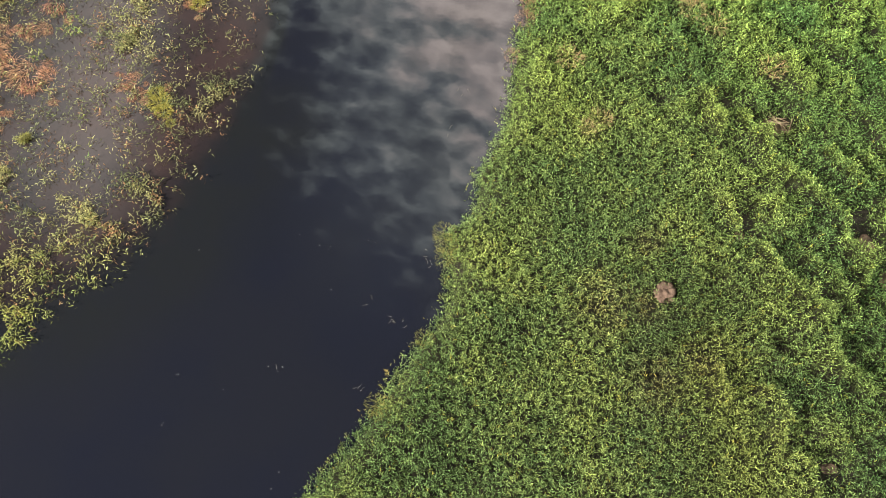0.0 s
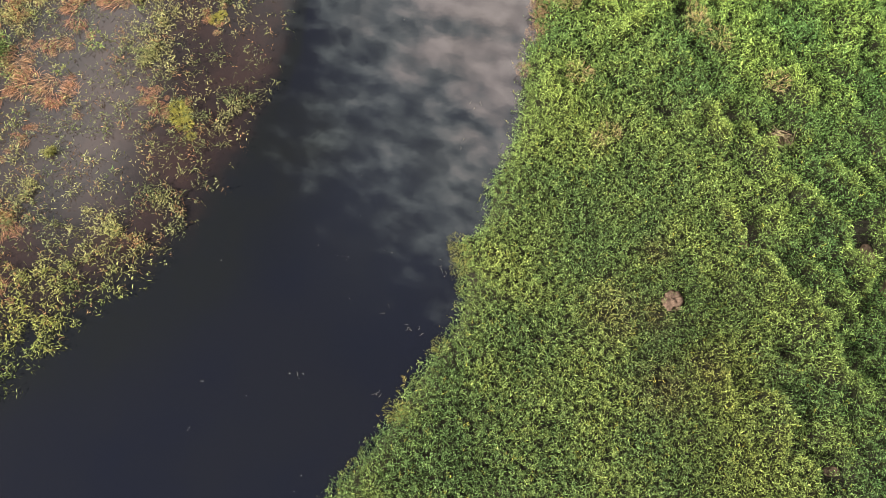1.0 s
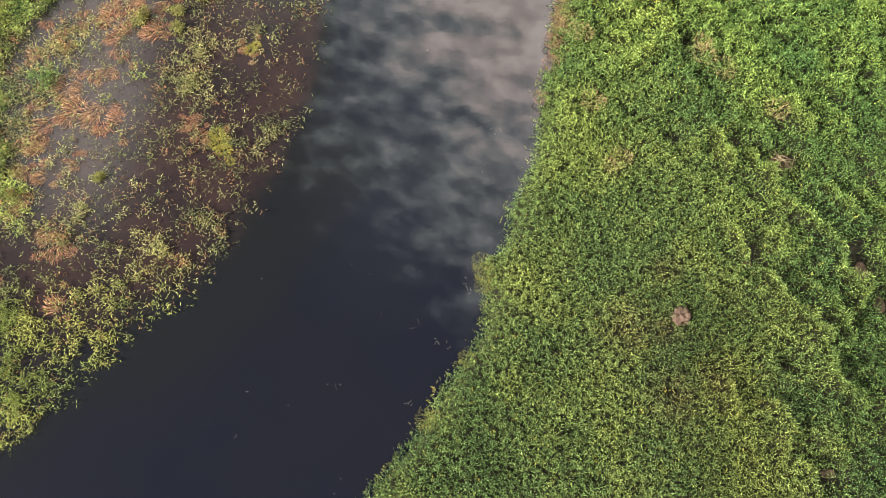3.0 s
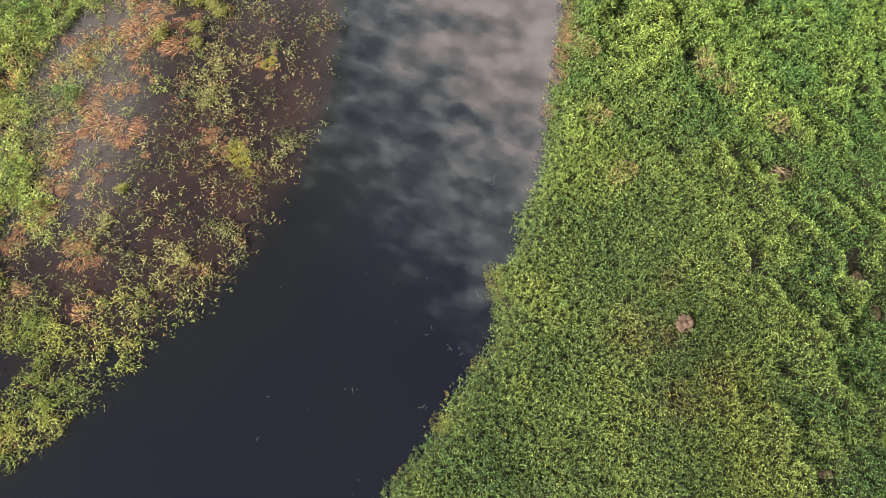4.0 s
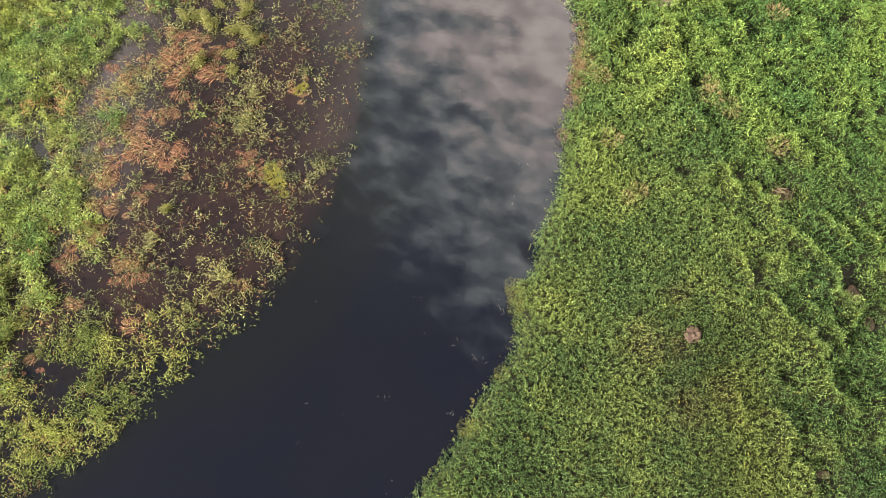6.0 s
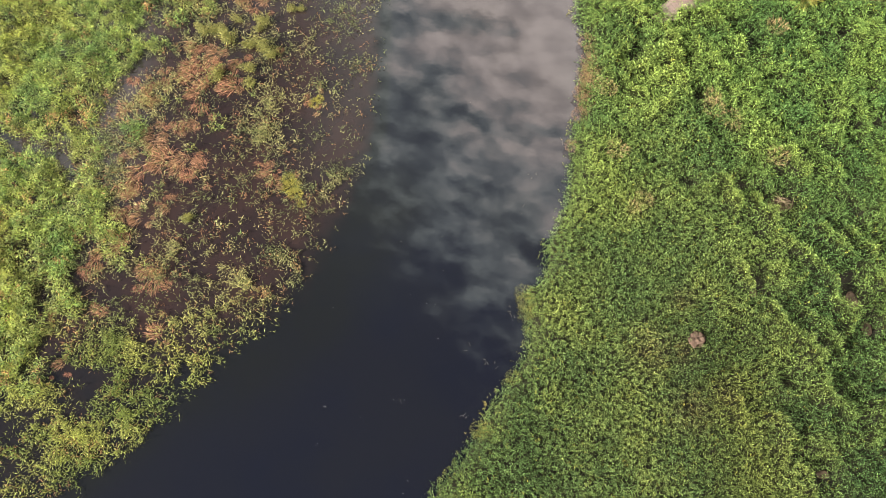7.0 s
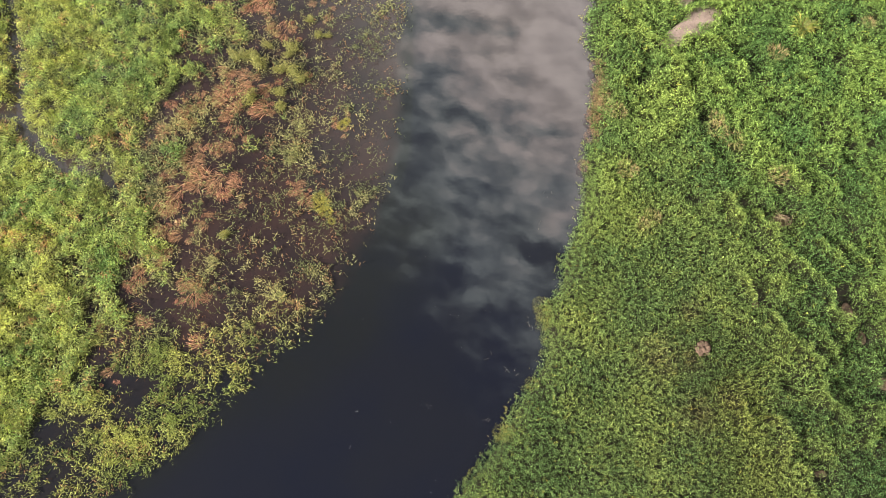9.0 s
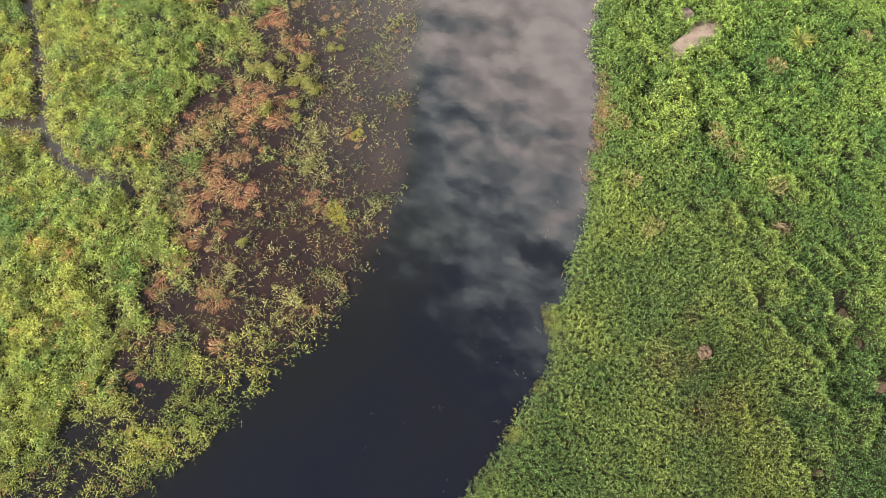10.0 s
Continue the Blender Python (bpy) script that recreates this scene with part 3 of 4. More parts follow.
# thicker stands among the scattered shoots: centre and radius
STANDS_NORTH = [(-7.2, 23.1, 1.0), (-8.1, 22.0, 0.7), (-6.9, 24.3, 0.6), (-6.7, 19.1, 0.5), (-9.0, 18.2, 0.35), (-11.1, 17.4, 0.5), (-11.3, 17.0, 0.5), (-11.7, 16.9, 0.45),
                (-11.95, 15.8, 0.95), (-11.5, 15.4, 0.9), (-12.5, 14.5, 0.45), (-11.1, 14.6, 0.5), (-12.8, 13.45, 0.3), (-13.5, 12.25, 0.3), (-6.8, 13.5, 0.45)]
STANDS_MIDDLE = [(-9.1, 12.4, 0.35), (-9.3, 11.7, 0.4), (-8.45, 12.5, 0.35), (-7.35, 13.6, 0.3), (-8.15, 13.25, 0.5), (-7.2, 12.0, 0.4), (-9.3, 10.85, 0.3), (-10.1, 10.35, 0.35),
                 (-10.9, 9.3, 0.3), (-9.8, 8.9, 0.6), (-8.9, 10.2, 0.35), (-8.4, 9.9, 0.25), (-13.05, 10.75, 0.3), (-11.55, 8.4, 0.6), (-15.1, 10.1, 0.6), (-15.4, 9.1, 0.75),
                 (-12.95, 8.5, 0.8), (-11.65, 8.4, 0.6), (-12.5, 7.3, 0.7), (-10.4, 9.9, 0.4), (-9.7, 9.0, 0.3)]
STANDS_SOUTH = [(-13.3, 5.75, 1.4), (-14.05, 4.5, 1.3), (-16.0, 3.8, 0.9), (-16.4, 5.4, 0.8), (-10.7, 7.35, 0.55), (-9.5, 7.55, 0.4), (-10.9, 6.4, 0.55), (-15.25, 2.8, 0.9),
                (-16.5, 2.0, 1.1), (-15.9, 8.8, 0.7), (-18.0, 2.0, 1.2), (-14.4, 6.6, 0.8), (-17.6, 6.2, 0.8)]

# open pools between the stands: centre and half sizes
POOLS = [(-19.2, 4.7, 1.5, 0.5), (-22.6, 4.1, 1.3, 0.6), (-17.8, 3.6, 0.8, 0.6), (-17.3, 4.4, 0.7, 0.4), (-17.0, 8.3, 1.1, 0.45), (-16.9, 11.1, 1.1, 0.4), (-19.4, 5.7, 0.4, 0.6),
         (-19.1, 10.8, 0.4, 0.4), (-10.8, 8.8, 0.7, 0.4), (-25.5, 11.5, 0.6, 0.4), (-21.3, 2.7, 0.7, 0.5), (-13.2, 8.9, 0.5, 0.5)]


def emergent_plants():
    """Scattered shoots that break the water between the straw and the open river."""
    rng = np.random.default_rng(13)
    n = 300000
    x, y = rng.uniform(-30, -4.8, n), rng.uniform(-1.5, 27, n)
    out = edge(FLOOD, y) - x
    inside = edge(MEADOW, y) - x
    # small groups of a few shoots, rows of groups, and the stands
    group = step(CLUMPS(x, y, 0.26, 2), 0.50, 0.70)
    row = step(PATCHES(x * 0.8 + y * 0.6, y * 0.8 - x * 0.6, 1.1, 3), 0.40, 0.66)
    south = step(9.0 - y, 0.0, 4.0)
    cover = 0.017 + 0.055 * group + 0.17 * group * row + 0.02 * row
    cover += 0.16 * south * step(CLUMPS(x, y, 0.7, 3), 0.40, 0.62)
    cover += 0.32 * np.exp(-((inside + 1.4) / 1.7) ** 2) * step(PATCHES(x, y + 50, 0.8, 2), 0.44, 0.66)
    for hx, hy, r in STANDS_NORTH + STANDS_MIDDLE + STANDS_SOUTH:
        cover += (0.06 + 0.33 * group) * np.exp(-(((x - hx) ** 2 + (y - hy) ** 2) / r ** 2) ** 1.5)
    for hx, hy, rx, ry in POOLS:
        cover *= 1 - 0.92 * step(1.2 - np.hypot((x - hx) / rx, (y - hy) / ry) + 0.9 * (CLUMPS(x, y + 20, 0.5, 2) - 0.5), 0.0, 0.5)
    cover *= (0.45 + 0.55 * step(out + 1.4 * (PATCHES(x, y, 0.9, 3) - 0.5), 0.3, 1.8)) * step(out + 0.9 * (PATCHES(x, y, 0.8, 2) - 0.5), -0.1, 0.5) * step(2.5 - inside, 0, 2.5)
    keep = (rng.random(n) < cover * (1 - 0.12 * south) * (1 - 0.25 * south * step(x, -17.0, -13.0)) * (1 + 0.5 * south * step(-x, 14.0, 18.0))) & (creek(x, y) > 0.3)
    x, y, south = x[keep], y[keep], south[keep]
    n = len(x)
    tone = TONES(x, y, 1.5, 3) + rng.normal(0, 0.12, n)
    tint = mixed((0.145, 0.178, 0.072), (0.38, 0.375, 0.160), step(tone, 0.3, 0.75))
    green = mixed((0.165, 0.22, 0.054), (0.37, 0.40, 0.105), step(tone, 0.3, 0.75))
    tint = tint * (1 - south[:, None]) + green * south[:, None]
    k = (rng.random(n) < (0.05 + 0.35 * step(TONES(x + 30, y, 0.8, 2), 0.55, 0.75)) * (1 - 0.5 * south)) * 0.8
    tint = tint * (1 - k[:, None]) + np.array(RUST) * k[:, None]
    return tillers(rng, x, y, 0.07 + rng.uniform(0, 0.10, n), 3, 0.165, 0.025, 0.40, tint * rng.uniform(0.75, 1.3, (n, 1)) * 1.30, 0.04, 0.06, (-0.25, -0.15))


v, f, c = emergent_plants()
tagged(new("emergent_plants", mesh_from("emergent_plants", v, f, MARSH, c)), "sparse yellowish shoots breaking the brown flood water", "water plants", kind="stuff")


# ---------------------------------------------------------------- single plants
def part(name, me, parent, label=""):
    ob = new(name, me)
    ob.parent = parent
    return tagged(ob, label) if label else ob


def tuft_mesh(name, seed, count, radius, length, colours, mat, fall=(0.0, 0.0), lift=0.9, width=0.016, vary=0.3):
    """A tussock of long arching strands, three segments each, that fall over to one side."""
    rng = np.random.default_rng(seed)
    r, a = radius * 0.45 * np.sqrt(rng.random(count)), rng.uniform(0, 2 * np.pi, count)
    base = np.c_[r * np.cos(a), r * np.sin(a), np.full(count, -0.08)]
    az = np.arctan2(np.sin(a) * 0.8 + rng.normal(0, 0.45, count) + fall[1], np.cos(a) * 0.8 + rng.normal(0, 0.45, count) + fall[0])
    el = lift + rng.normal(0, 0.25, count)
    size = length * rng.uniform(0.55, 1.2, count)
    k = rng.random(count)
    tint = mixed(colours[0], colours[1], k) * rng.uniform(1 - vary, 1 + vary, (count, 1))
    side = np.c_[-np.sin(az), np.cos(az), rng.normal(0, 0.3, count)] * (width / 2 * rng.uniform(0.7, 1.3, count))[:, None]
    pts, p, e = [base], base, el
    for i in range(3):
        p = p + np.c_[np.cos(az) * np.cos(e), np.sin(az) * np.cos(e), np.sin(e)] * (size / 3)[:, None]
        p[:, 2] = np.maximum(p[:, 2], 0.012 + 0.02 * rng.random(count))
        pts.append(p)
        e = e - rng.uniform(0.4, 0.95, count)
        az = az + rng.normal(0, 0.15, count)
    verts = np.stack((pts[0] - side, pts[0] + side, pts[1] - side, pts[1] + side, pts[2] - side * 0.8, pts[2] + side * 0.8, pts[3]), 1)
    k = np.arange(count)[:, None] * 7
    faces = np.concatenate([k + t for t in ([0, 1, 3], [0, 3, 2], [2, 3, 5], [2, 5, 4], [4, 5, 6])])
    return mesh_from(name, verts.reshape(-1, 3), faces, mat, np.repeat(tint, 7, 0))


STRAWS = [tuft_mesh("straw_tuft", 40 + k, 105, 1.15, 0.82, (((0.92, 0.55, 0.33), (0.22, 0.086, 0.062)), ((0.90, 0.60, 0.36), (0.29, 0.15, 0.08)), ((0.84, 0.45, 0.28), (0.18, 0.070, 0.055)), ((0.92, 0.55, 0.33), (0.24, 0.10, 0.07)), ((0.86, 0.55, 0.33), (0.27, 0.135, 0.07)))[k],
                    STRAW, ((-0.8, -1.5), (-1.6, -0.8), (0.3, -1.7), (-1.4, 0.2), (-0.5, -1.1))[k], 0.75, 0.017, 0.55) for k in range(5)]
# heads of fallen straw, from the north to the south: place and size
STRAW_NORTH = [(-13.5, 24.6, 1.0), (-14.2, 24.4, 0.8), (-12.9, 23.1, 0.8), (-12.4, 22.4, 0.6), (-12.0, 22.95, 0.6), (-15.1, 20.35, 0.8), (-14.15, 19.8, 0.8), (-14.7, 19.3, 1.0),
               (-13.8, 19.2, 0.8), (-13.1, 19.3, 0.7), (-15.2, 18.65, 0.8), (-14.3, 18.3, 0.85), (-13.15, 18.0, 0.85), (-12.7, 17.9, 0.5), (-14.8, 17.7, 0.75), (-14.5, 17.0, 0.8),
               (-17.8, 18.5, 0.7), (-17.1, 18.0, 0.55), (-19.7, 19.6, 0.6), (-10.1, 23.65, 0.5), (-10.4, 24.6, 0.4), (-17.1, 24.5, 0.6), (-16.1, 24.6, 0.6)]
STRAW_MIDDLE = [(-14.7, 16.1, 0.75), (-15.4, 15.9, 0.6), (-16.0, 15.5, 0.75), (-16.5, 15.2, 0.8), (-15.8, 14.45, 1.0), (-16.1, 14.0, 0.8), (-15.15, 13.8, 0.75), (-14.7, 13.6, 0.9),
                (-14.2, 14.4, 0.6), (-17.3, 14.7, 0.8), (-17.4, 13.0, 1.05), (-16.8, 12.7, 0.6), (-17.6, 11.8, 0.8), (-16.6, 11.4, 0.7), (-15.4, 11.9, 0.55), (-17.9, 16.9, 0.7),
                (-11.05, 13.6, 0.5), (-11.0, 13.05, 0.5), (-18.8, 14.8, 0.6), (-9.45, 17.1, 0.4), (-9.0, 16.95, 0.35)]
STRAW_SOUTH = [(-17.0, 10.4, 0.8), (-18.1, 9.3, 0.7), (-15.5, 8.4, 0.8), (-14.9, 8.3, 0.6), (-16.1, 9.1, 0.55), (-17.4, 7.2, 0.6), (-15.1, 6.3, 0.75), (-19.5, 7.3, 0.5),
               (-18.8, 5.1, 0.5), (-18.4, 8.9, 0.55)]


def straw_tufts():
    rng = random.Random(5)
    heads = STRAW_NORTH + STRAW_MIDDLE + STRAW_SOUTH
    spots = [(x, y, s * 0.68) for x, y, s in heads]
    while len(spots) < 175:
        if rng.random() < 0.82:
            hx, hy, hs = heads[rng.randrange(len(heads))]
            x, y, s = hx + rng.gauss(0, 0.40), hy + rng.gauss(0, 0.34), hs * rng.uniform(0.3, 0.65)
        else:
            y = 27 - 22 * rng.random() ** 1.2
            x, s = float(edge(MEADOW, y)) + rng.gauss(2.0, 1.9), rng.uniform(0.22, 0.45)
        if float(edge(FLOOD, y)) - x > 1.5 and all(math.hypot(x - a, y - b) > 0.24 for a, b, _ in spots):
            spots.append((x, y, s))
    for x, y, s in spots:
        ob = new("straw_tuft", STRAWS[rng.randrange(5)])
        ob.matrix_world = pose(x, y, 0.0, 0, 0, rng.uniform(-30, 30)) @ Matrix.Diagonal((s * rng.uniform(0.8, 1.4), s * rng.uniform(0.8, 1.1), s * rng.uniform(0.8, 1.2), 1))
        tagged(ob, "collapsed tuft of rust-brown dead grass in shallow water", "dead grass", "dead tufts in the flood")


straw_tufts()

DRY = [tuft_mesh("dry_grass_tuft", 60 + k, 110, 1.2, 0.34, ((0.62, 0.47, 0.26), (0.34, 0.26, 0.12)), STRAW, (-0.2, -0.2), 0.9, 0.014) for k in range(3)]
rng = random.Random(6)
for x, y, r in DRY_SPOTS:
    if any(math.hypot(x - g[0], y - g[1]) < 0.5 for g in GAPS):
        continue
    for k in range(max(1, round(r * 3))):
        px, py = x + rng.gauss(0, r * 0.45), y + rng.gauss(0, r * 0.45)
        ob = new("dry_grass_tuft", DRY[rng.randrange(3)])
        s = rng.uniform(0.5, 0.9)
        z = float(land(np.array([px]), np.array([py]))[0]) + max(0.0, float(relief(np.array([px]), np.array([py]))[0]) - 0.14)
        ob.matrix_world = pose(px, py, z, 0, 0, rng.uniform(0, 360)) @ Matrix.Diagonal((s, s, s, 1))
        tagged(ob, "small tuft of dry tan grass among green grass", "dead grass", "dry tufts on the bank")

# yellowed and rusty margin of the bank, where the grass hangs into the water
EDGE_TUFTS = [(-0.38, 7.75, 0), (-0.30, 7.35, 0), (-0.34, 6.9, 0), (-2.35, 2.3, 0), (-2.1, 2.25, 0), (3.0, 18.2, 1), (3.2, 18.6, 1), (3.3, 19.1, 1), (3.0, 17.6, 1), (3.5, 18.5, 1), (3.45, 18.9, 1), (3.2, 18.0, 1),
              (2.95, 16.8, 1), (2.75, 17.3, 1), (2.6, 16.2, 1), (3.3, 20.2, 1), (3.5, 19.6, 1), (-1.0, 4.3, 0), (2.1, 14.6, 1)]
EDGING = [tuft_mesh("edge_tuft", 70, 120, 1.45, 0.27, ((0.46, 0.44, 0.13), (0.20, 0.22, 0.05)), STRAW, (-0.3, 0), 0.9, 0.02),
          tuft_mesh("edge_tuft", 71, 260, 1.6, 0.30, ((0.60, 0.40, 0.24), (0.24, 0.13, 0.08)), STRAW, (-0.2, -0.3), 0.9, 0.012)]
for x, y, kind in EDGE_TUFTS:
    ob = new("edge_tuft", EDGING[kind])
    s = rng.uniform(0.40, 0.65)
    ob.matrix_world = pose(x + 0.42, y, 0.28, 0, 0, rng.uniform(-40, 40)) @ Matrix.Diagonal((s, s, s, 1))
    tagged(ob, ("yellow grass tuft hanging over the water's edge", "rust-brown dead tuft hanging over the water's edge")[kind], "grass tuft", "tufts along the bank")


def rod(bm, points, radius, sides=5):
    """A tapering round stem through points."""
    rings = []
    for i, p in enumerate(points):
        p = Vector(p)
        q = Vector(points[min(i + 1, len(points) - 1)]) - Vector(points[max(i - 1, 0)])
        turn = q.to_track_quat("Z", "Y")
        r = radius * (1 - 0.7 * i / (len(points) - 1))
        rings.append([bm.verts.new(p + turn @ Vector((r * math.cos(a), r * math.sin(a), 0))) for a in (2 * math.pi * k / sides for k in range(sides))])
    for a, b in zip(rings[:-1], rings[1:]):
        for k in range(sides):
            bm.faces.new((a[k], a[(k + 1) % sides], b[(k + 1) % sides], b[k]))
    bm.faces.new(rings[0][::-1])
    bm.faces.new(rings[-1])


def bmesh_data(name, bm, mat):
    me = bpy.data.meshes.new(name)
    bm.normal_update()
    bm.to_mesh(me)
    bm.free()
    me.materials.append(mat)
    return me


def shrub_meshes(seed):
    """Stems that fork low, and a loose crown of broad leaves on them."""
    rng = np.random.default_rng(seed)
    bm = bmesh.new()
    ends = []
    for k in range(9):
        a, r = rng.uniform(0, 6.283), rng.uniform(0.14, 0.52)
        foot = (0.05 * math.cos(a), 0.05 * math.sin(a), -0.12)
        head = (r * math.cos(a), r * math.sin(a), rng.uniform(0.22, 0.5))
        mid = tuple((p + q) / 2 + rng.normal(0, 0.03) for p, q in zip(foot, head))
        rod(bm, (foot, mid, head), 0.014)
        ends += [head, mid]
    stems = bmesh_data("stems", bm, TWIG)
    per = 20
    n = len(ends) * per
    e = np.repeat(np.array(ends), per, 0)
    base = e + rng.normal(0, 1, (n, 3)) * np.array((0.13, 0.13, 0.08))
    base[:, 2] = np.maximum(base[:, 2], 0.03)
    tint = mixed((0.20, 0.22, 0.055), (0.50, 0.49, 0.18), rng.random(n)) * rng.uniform(0.6, 1.3, (n, 1))
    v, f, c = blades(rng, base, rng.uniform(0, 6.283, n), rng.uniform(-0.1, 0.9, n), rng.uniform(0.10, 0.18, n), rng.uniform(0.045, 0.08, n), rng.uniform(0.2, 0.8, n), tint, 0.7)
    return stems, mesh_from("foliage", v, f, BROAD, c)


SHRUBS = [shrub_meshes(80 + k) for k in range(3)]
SHRUB_SPOTS = [(-14.8, 21.15, 0.75), (-14.25, 21.2, 0.65), (-13.5, 20.75, 0.95), (-13.3, 21.8, 0.55), (-11.9, 21.75, 0.75), (-12.4, 20.45, 0.8), (-11.8, 20.1, 0.9), (-11.35, 19.85, 0.65),
               (-12.4, 19.0, 0.7), (-12.3, 18.05, 0.65), (-13.8, 18.55, 0.85), (-11.2, 23.4, 0.5), (-10.6, 22.5, 0.5), (-10.15, 22.45, 0.4), (-14.4, 11.3, 0.45), (-13.8, 21.0, 0.6), (-12.1, 21.2, 0.5)]
rng = random.Random(7)
for x, y, s in SHRUB_SPOTS:
    root = tagged(new("water_shrub"), "low yellow-green leafy shrub standing in flood water", "shrub", "shrubs in the flood")
    stems, foliage = SHRUBS[rng.randrange(3)]
    part("stems", stems, root)
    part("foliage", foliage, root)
    root.matrix_world = pose(x, y, 0, 0, 0, rng.uniform(0, 360)) @ Matrix.Diagonal((1.08 * s, 0.9 * s, s, 1))

# standing yellow grass tufts in the open flood
YELLOWED = [tuft_mesh("yellow_grass_tuft", 95 + k, 230, 0.85, 0.36, ((0.60, 0.55, 0.14), (0.29, 0.30, 0.06)), MARSH, (-0.1, 0.1), 1.0, 0.020) for k in range(2)]
for x, y, s in [(-10.15, 13.2, 0.65), (-10.0, 12.85, 0.8), (-9.8, 12.5, 0.65), (-9.2, 17.1, 0.55), (-9.0, 17.35, 0.4), (-14.45, 11.4, 0.4), (-9.5, 12.0, 0.35)]:
    ob = new("yellow_grass_tuft", YELLOWED[rng.randrange(2)])
    ob.matrix_world = pose(x, y, 0.0, 0, 0, rng.uniform(0, 360)) @ Matrix.Diagonal((s, s, s, 1))
    tagged(ob, "bright yellow-green grass tuft standing in brown flood water", "grass tuft", "yellow tufts in the flood")

# ---------------------------------------------------------------- bare earth
def mud_mound():
    bm = bmesh.new()
    bmesh.ops.create_icosphere(bm, subdivisions=4, radius=1)
    for v in bm.verts:
        p = v.co.copy()
        lump = 1 + 0.55 * noise.noise(p * 1.7) + 0.24 * noise.noise(p * 4) + 0.10 * noise.noise(p * 9)
        v.co = Vector((p.x * 0.33 * lump, p.y * 0.29 * lump, p.z * 0.16 * lump))
    for f in bm.faces:
        f.smooth = True
    return bmesh_data("mud_mound", bm, MOUND)


mound = new("mud_mound", mud_mound())
mound.location = (MUD_MOUND[0], MUD_MOUND[1], 0.50)
tagged(mound, "rounded pinkish bare mud mound in the grass", "mound")


def mud_patch(name, outline, z):
    """A shallow pan of dried mud with an uneven rim."""
    bm = bmesh.new()
    n = 64
    pts = []
    for k in range(n):
        t = k / n * len(outline)
        i = int(t)
        a, b = Vector(outline[i]), Vector(outline[(i + 1) % len(outline)])
        pts.append(a.lerp(b, t - i))
    mid = sum(pts, Vector((0, 0))) / n
    rings = []
    for s in (1.34, 1.0, 0.8, 0.55, 0.25):
        ring = []
        for p in pts:
            q = mid + (p - mid) * (s + 0.10 * noise.noise((p.x * 2.2, p.y * 2.2, 0)))
            h = z + (-0.14 if s > 1.1 else 0.0) + 0.05 * noise.noise((q.x * 1.8, q.y * 1.8, 3)) + 0.02 * noise.noise((q.x * 6, q.y * 6, 3))
            ring.append(bm.verts.new((q.x, q.y, h)))
        rings.append(ring)
    for a, b in zip(rings[:-1], rings[1:]):
        for k in range(n):
            bm.faces.new((a[k], a[(k + 1) % n], b[(k + 1) % n], b[k]))
    bm.faces.new(rings[-1])
    for f in bm.faces:
        f.smooth = True
    return bmesh_data(name, bm, MUD)


tagged(new("bare_mud_patch", mud_patch("bare_mud_patch", BARE, 0.50)), "pale bare mud patch worn into the grass", "bare ground")
tagged(new("bare_mud_patch", mud_patch("bare_mud_patch", [(8.2, 24.0), (8.3, 24.45), (8.75, 24.5), (9.0, 24.15), (8.65, 23.8)], 0.50)), "small pale bare mud patch worn into the grass", "bare ground")

# ---------------------------------------------------------------- dead stalks, floating leaves
LITTER = earth_material("rotten_litter", (0.06, 0.043, 0.030), (0.20, 0.14, 0.095), 2.5, 0.9)
for hx, hy, rx, ry in GAPS:
    ring = [(hx + 0.95 * rx * math.cos(a), hy + 0.95 * ry * math.sin(a)) for a in (k * math.pi / 5 for k in range(10))]
    me = mud_patch("litter_patch", ring, float(land(np.array([hx]), np.array([hy]))[0]) + 0.07)
    me.materials[0] = LITTER
    tagged(new("litter_patch", me), "brown rotting litter in a gap of the grass", "bare ground", "gaps in the grass")
rng = random.Random(8)
for k in range(16):
    x, y = 11.3 + rng.gauss(0, 0.30), 11.65 + rng.gauss(0, 0.15)
    a, length = rng.gauss(-25, 40), rng.uniform(0.35, 0.9)
    bm = bmesh.new()
    rod(bm, [(-length / 2, 0, 0), (0, rng.uniform(-0.05, 0.05), 0.04), (length / 2, 0, rng.uniform(0, 0.08))], 0.017, 6)
    ob = new("dead_stalk", bmesh_data("dead_stalk", bm, STEM))
    ob.matrix_world = pose(x, y, float(land(np.array([x]), np.array([y]))[0]) + 0.10 + 0.012 * k, 0, rng.uniform(-10, 10), a)
    tagged(ob, "pale broken dead reed stalk lying in a gap", "stalk", "dead stalks in the gap")


def floating_leaf_mesh(seed):
    """A curled, bleached leaf: a bent almond with a raised rim."""
    rng = random.Random(seed)
    bm = bmesh.new()
    n, rows = 7, []
    for i in range(n):
        t = i / (n - 1)
        w = 0.30 * math.sin(math.pi * (0.06 + 0.88 * t))
        bend = 0.25 * math.sin(2.2 * t + seed)
        rows.append([bm.verts.new((t - 0.5, bend + k * w, 0.10 * abs(k) + 0.05 * rng.random())) for k in (-1, 0, 1)])
    for a, b in zip(rows[:-1], rows[1:]):
        for k in range(2):
            bm.faces.new((a[k], a[k + 1], b[k + 1], b[k]))
    bmesh.ops.solidify(bm, geom=bm.faces[:], thickness=0.03)
    return bmesh_data("floating_leaf", bm, PETAL)


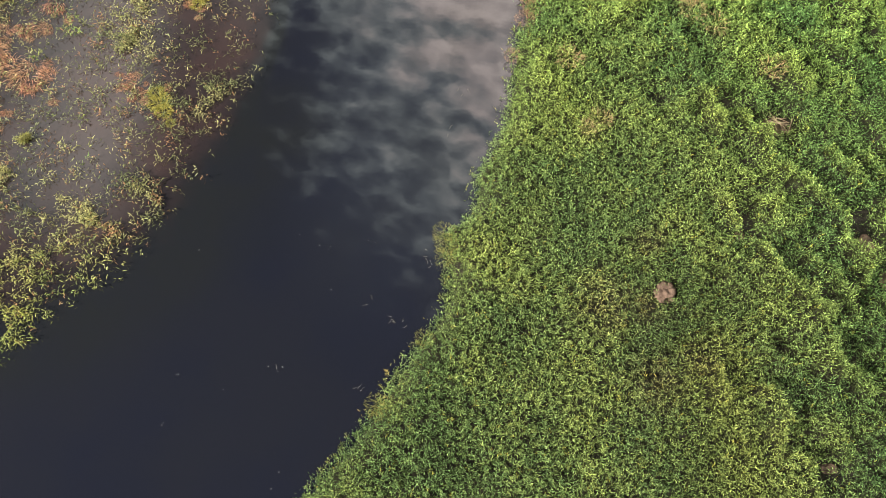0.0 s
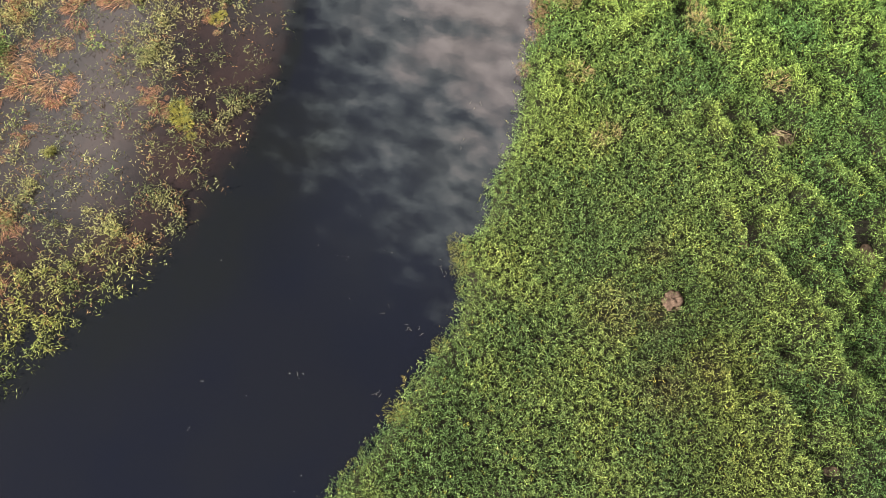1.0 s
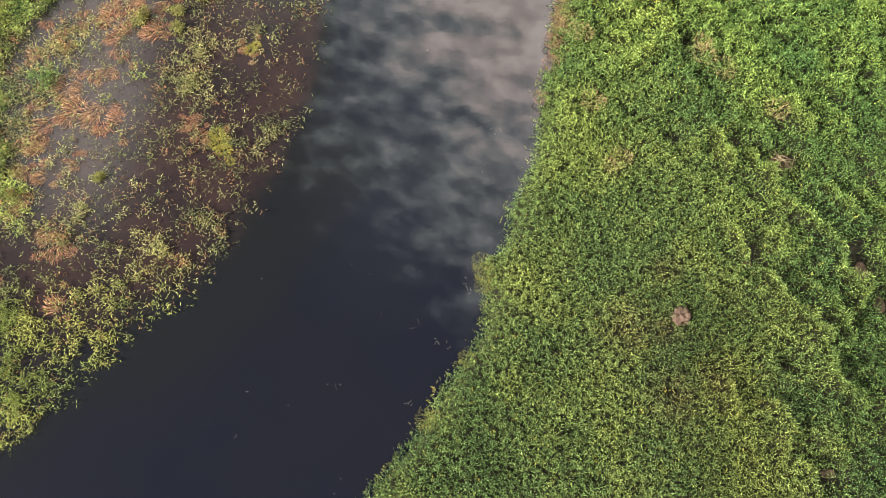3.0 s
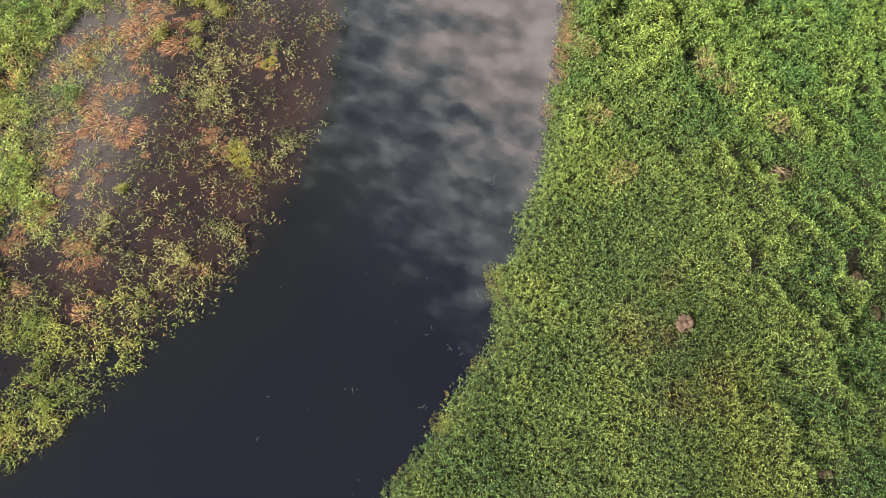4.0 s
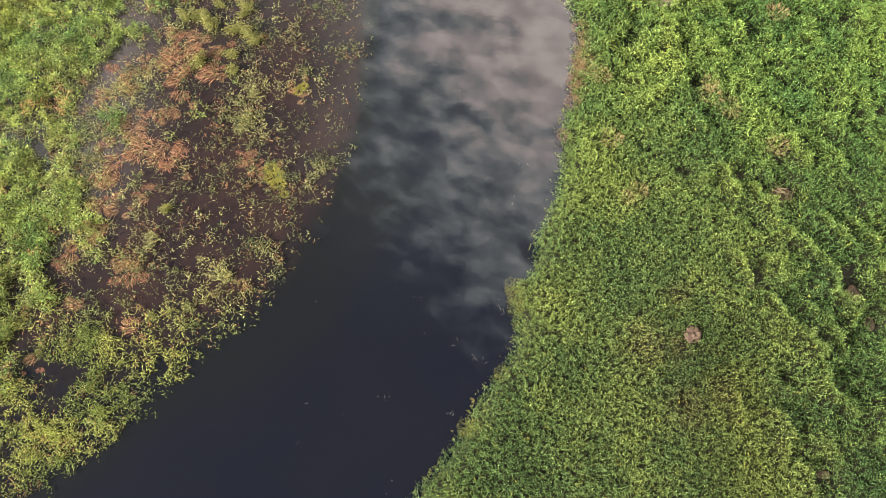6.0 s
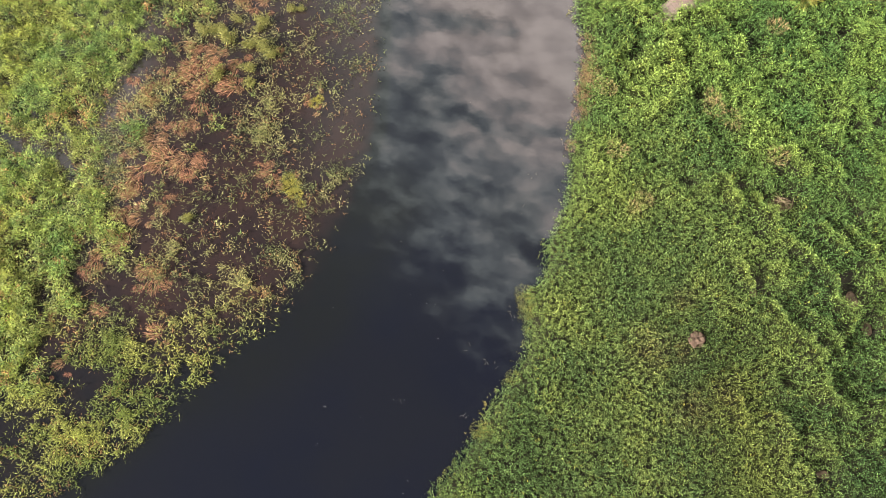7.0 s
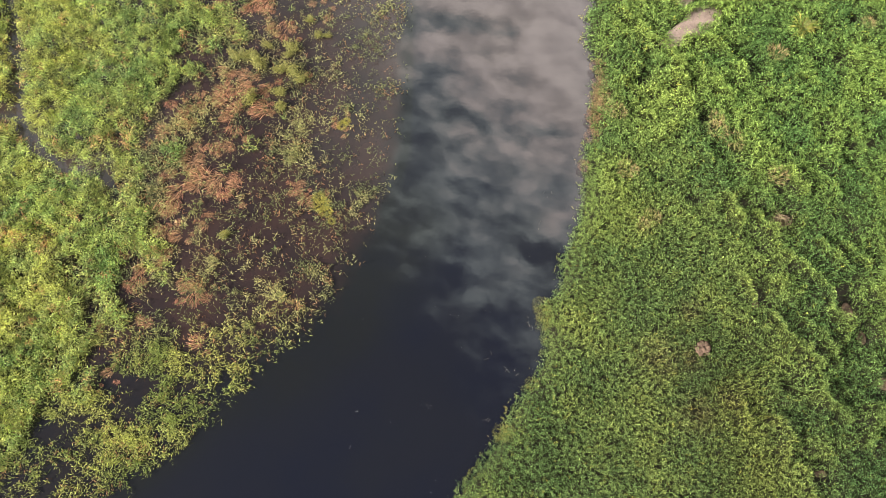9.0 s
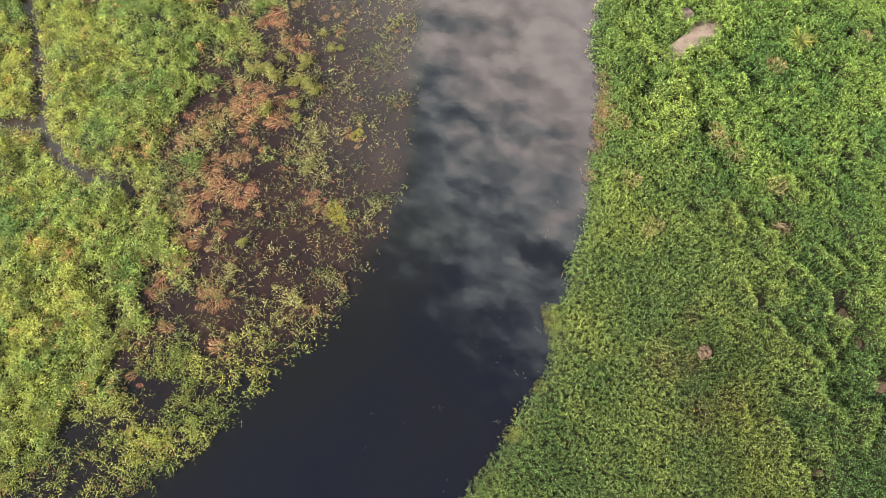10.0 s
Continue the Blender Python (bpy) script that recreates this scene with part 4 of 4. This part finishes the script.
FLOATERS = [floating_leaf_mesh(k) for k in range(3)]
FLOAT_SPOTS = [(-8.08, 3.28), (-8.32, 1.79), (-3.32, 10.42), (-3.70, 7.29), (-4.01, 7.45), (-1.95, 17.05), (-5.01, 3.36), (-4.68, 7.82), (-2.43, 7.62), (-5.33, 3.52), (-5.10, 10.20), (-3.65, 7.40), (-3.29, 8.88), (-2.19, 7.54), (-4.89, 3.50), (-8.02, 3.28), (-8.26, 1.87), (-6.62, 2.82)]
for x, y in FLOAT_SPOTS + [(rng.uniform(-9, 0), rng.uniform(-2, 14)) for _ in range(8)]:
    if edge(FLOOD, y) + 0.4 < x < edge(BANK, y) - 0.3:
        ob = new("floating_leaf", FLOATERS[rng.randrange(3)])
        s = rng.uniform(0.02, 0.045)
        ob.matrix_world = pose(x, y, 0.004, 0, 0, rng.uniform(0, 360)) @ Matrix.Diagonal((s, s, s, 1))
        tagged(ob, "small bleached leaf floating on dark water", "leaf", "floating leaves")


STEM_SPOTS = [(0.57, 13.26), (0.32, 11.5), (-0.04, 7.93), (-0.35, 6.76), (-1.48, 4.9), (-1.17, 4.86), (-2.45, 2.82), (-0.44, 7.34), (-2.21, 5.45), (-4.92, 3.5), (0.81, 13.01), (1.24, 13.24), (-2.53, 2.77), (0.86, 10.03), (2.23, 15.08), (-1.55, 4.98)]
for x, y in STEM_SPOTS:
    for k in range(rng.randrange(1, 4)):
        length = rng.uniform(0.08, 0.2)
        bm = bmesh.new()
        rod(bm, [(-length / 2, 0, 0), (-length / 6, rng.uniform(-0.03, 0.03), 0.008), (length / 6, rng.uniform(-0.03, 0.03), 0.012), (length / 2, 0, 0)], 0.005, 5)
        ob = new("floating_twig", bmesh_data("floating_twig", bm, GREY_TWIG))
        ob.matrix_world = pose(x + rng.gauss(0, 0.14), y + rng.gauss(0, 0.10), 0.004, 0, 0, rng.uniform(0, 360))
        tagged(ob, "thin pale twig drifting beside the bank", "twig", "drifting twigs")


def reed_meshes(seed):
    """A clump of cane: a few stems and long ribbon leaves that arch over."""
    rng = np.random.default_rng(seed)
    bm = bmesh.new()
    heads = []
    for k in range(8):
        a, r = rng.uniform(0, 6.283), rng.uniform(0.05, 0.3)
        foot, head = (0.4 * r * math.cos(a), 0.4 * r * math.sin(a), 0), (r * math.cos(a), r * math.sin(a), rng.uniform(0.8, 1.25))
        rod(bm, (foot, tuple((p + q) / 2 for p, q in zip(foot, head)), head), 0.013)
        heads.append(head)
    return bmesh_data("stems", bm, STEM), heads


stems, heads = reed_meshes(90)
ribbons = tuft_mesh("ribbon_leaves", 91, 70, 0.6, 1.0, ((0.50, 0.47, 0.14), (0.27, 0.32, 0.06)), BROAD, (0, 0), 1.0, 0.05)
for x, y, s in ((14.25, 22.1, 0.85), (14.75, 22.3, 0.6)):
    root = tagged(new("cane_clump"), "yellowing cane clump with arching ribbon leaves", "reeds", "cane on the bank")
    part("stems", stems, root)
    leaves = part("ribbon_leaves", ribbons, root)
    leaves.location = (0, 0, 0.45)
    root.matrix_world = pose(x, y, float(land(np.array([x]), np.array([y]))[0]), 0, 0, 40 * x) @ Matrix.Diagonal((s, s, s, 1))


# ---------------------------------------------------------------- the growth beyond
def outer_grass():
    rng = np.random.default_rng(14)
    # close-set near the river, thinner farther off
    n = 92000
    x = np.r_[rng.uniform(-42, 32, n), rng.uniform(-55, 45, 22000)]
    y = np.r_[rng.uniform(-6, 33, n), rng.uniform(-25, 55, 22000)]
    bank = (x - edge(BANK, y) > 0.4) & ((x > 14.9 + 0.28 * y) | (y < -1.4) | (y > 26.9))
    flat = (edge(MEADOW, y) - x > 0.5) & ((x < -27.3 - 0.30 * y) | (y < -1.4) | (y > 26.9))
    keep = bank | flat
    x, y, bank = x[keep], y[keep], bank[keep]
    n = len(x)
    top = np.maximum(land(x, y), 0) + np.where(bank, 0.55, 0.30) * rng.uniform(0.8, 1.1, n)
    tone = TONES(x, y, 3.0, 3) + rng.normal(0, 0.1, n)
    tint = mixed(GREEN, LIME, step(tone, 0.3, 0.7))
    return tillers(rng, x, y, top, 3, 0.30, 0.055, 0.35, tint, 0.10, 0.3)


v, f, c = outer_grass()
tagged(new("outer_grass", mesh_from("outer_grass", v, f, GRASS, c)), "green grass spreading over the flats around the river", "grass", kind="stuff")
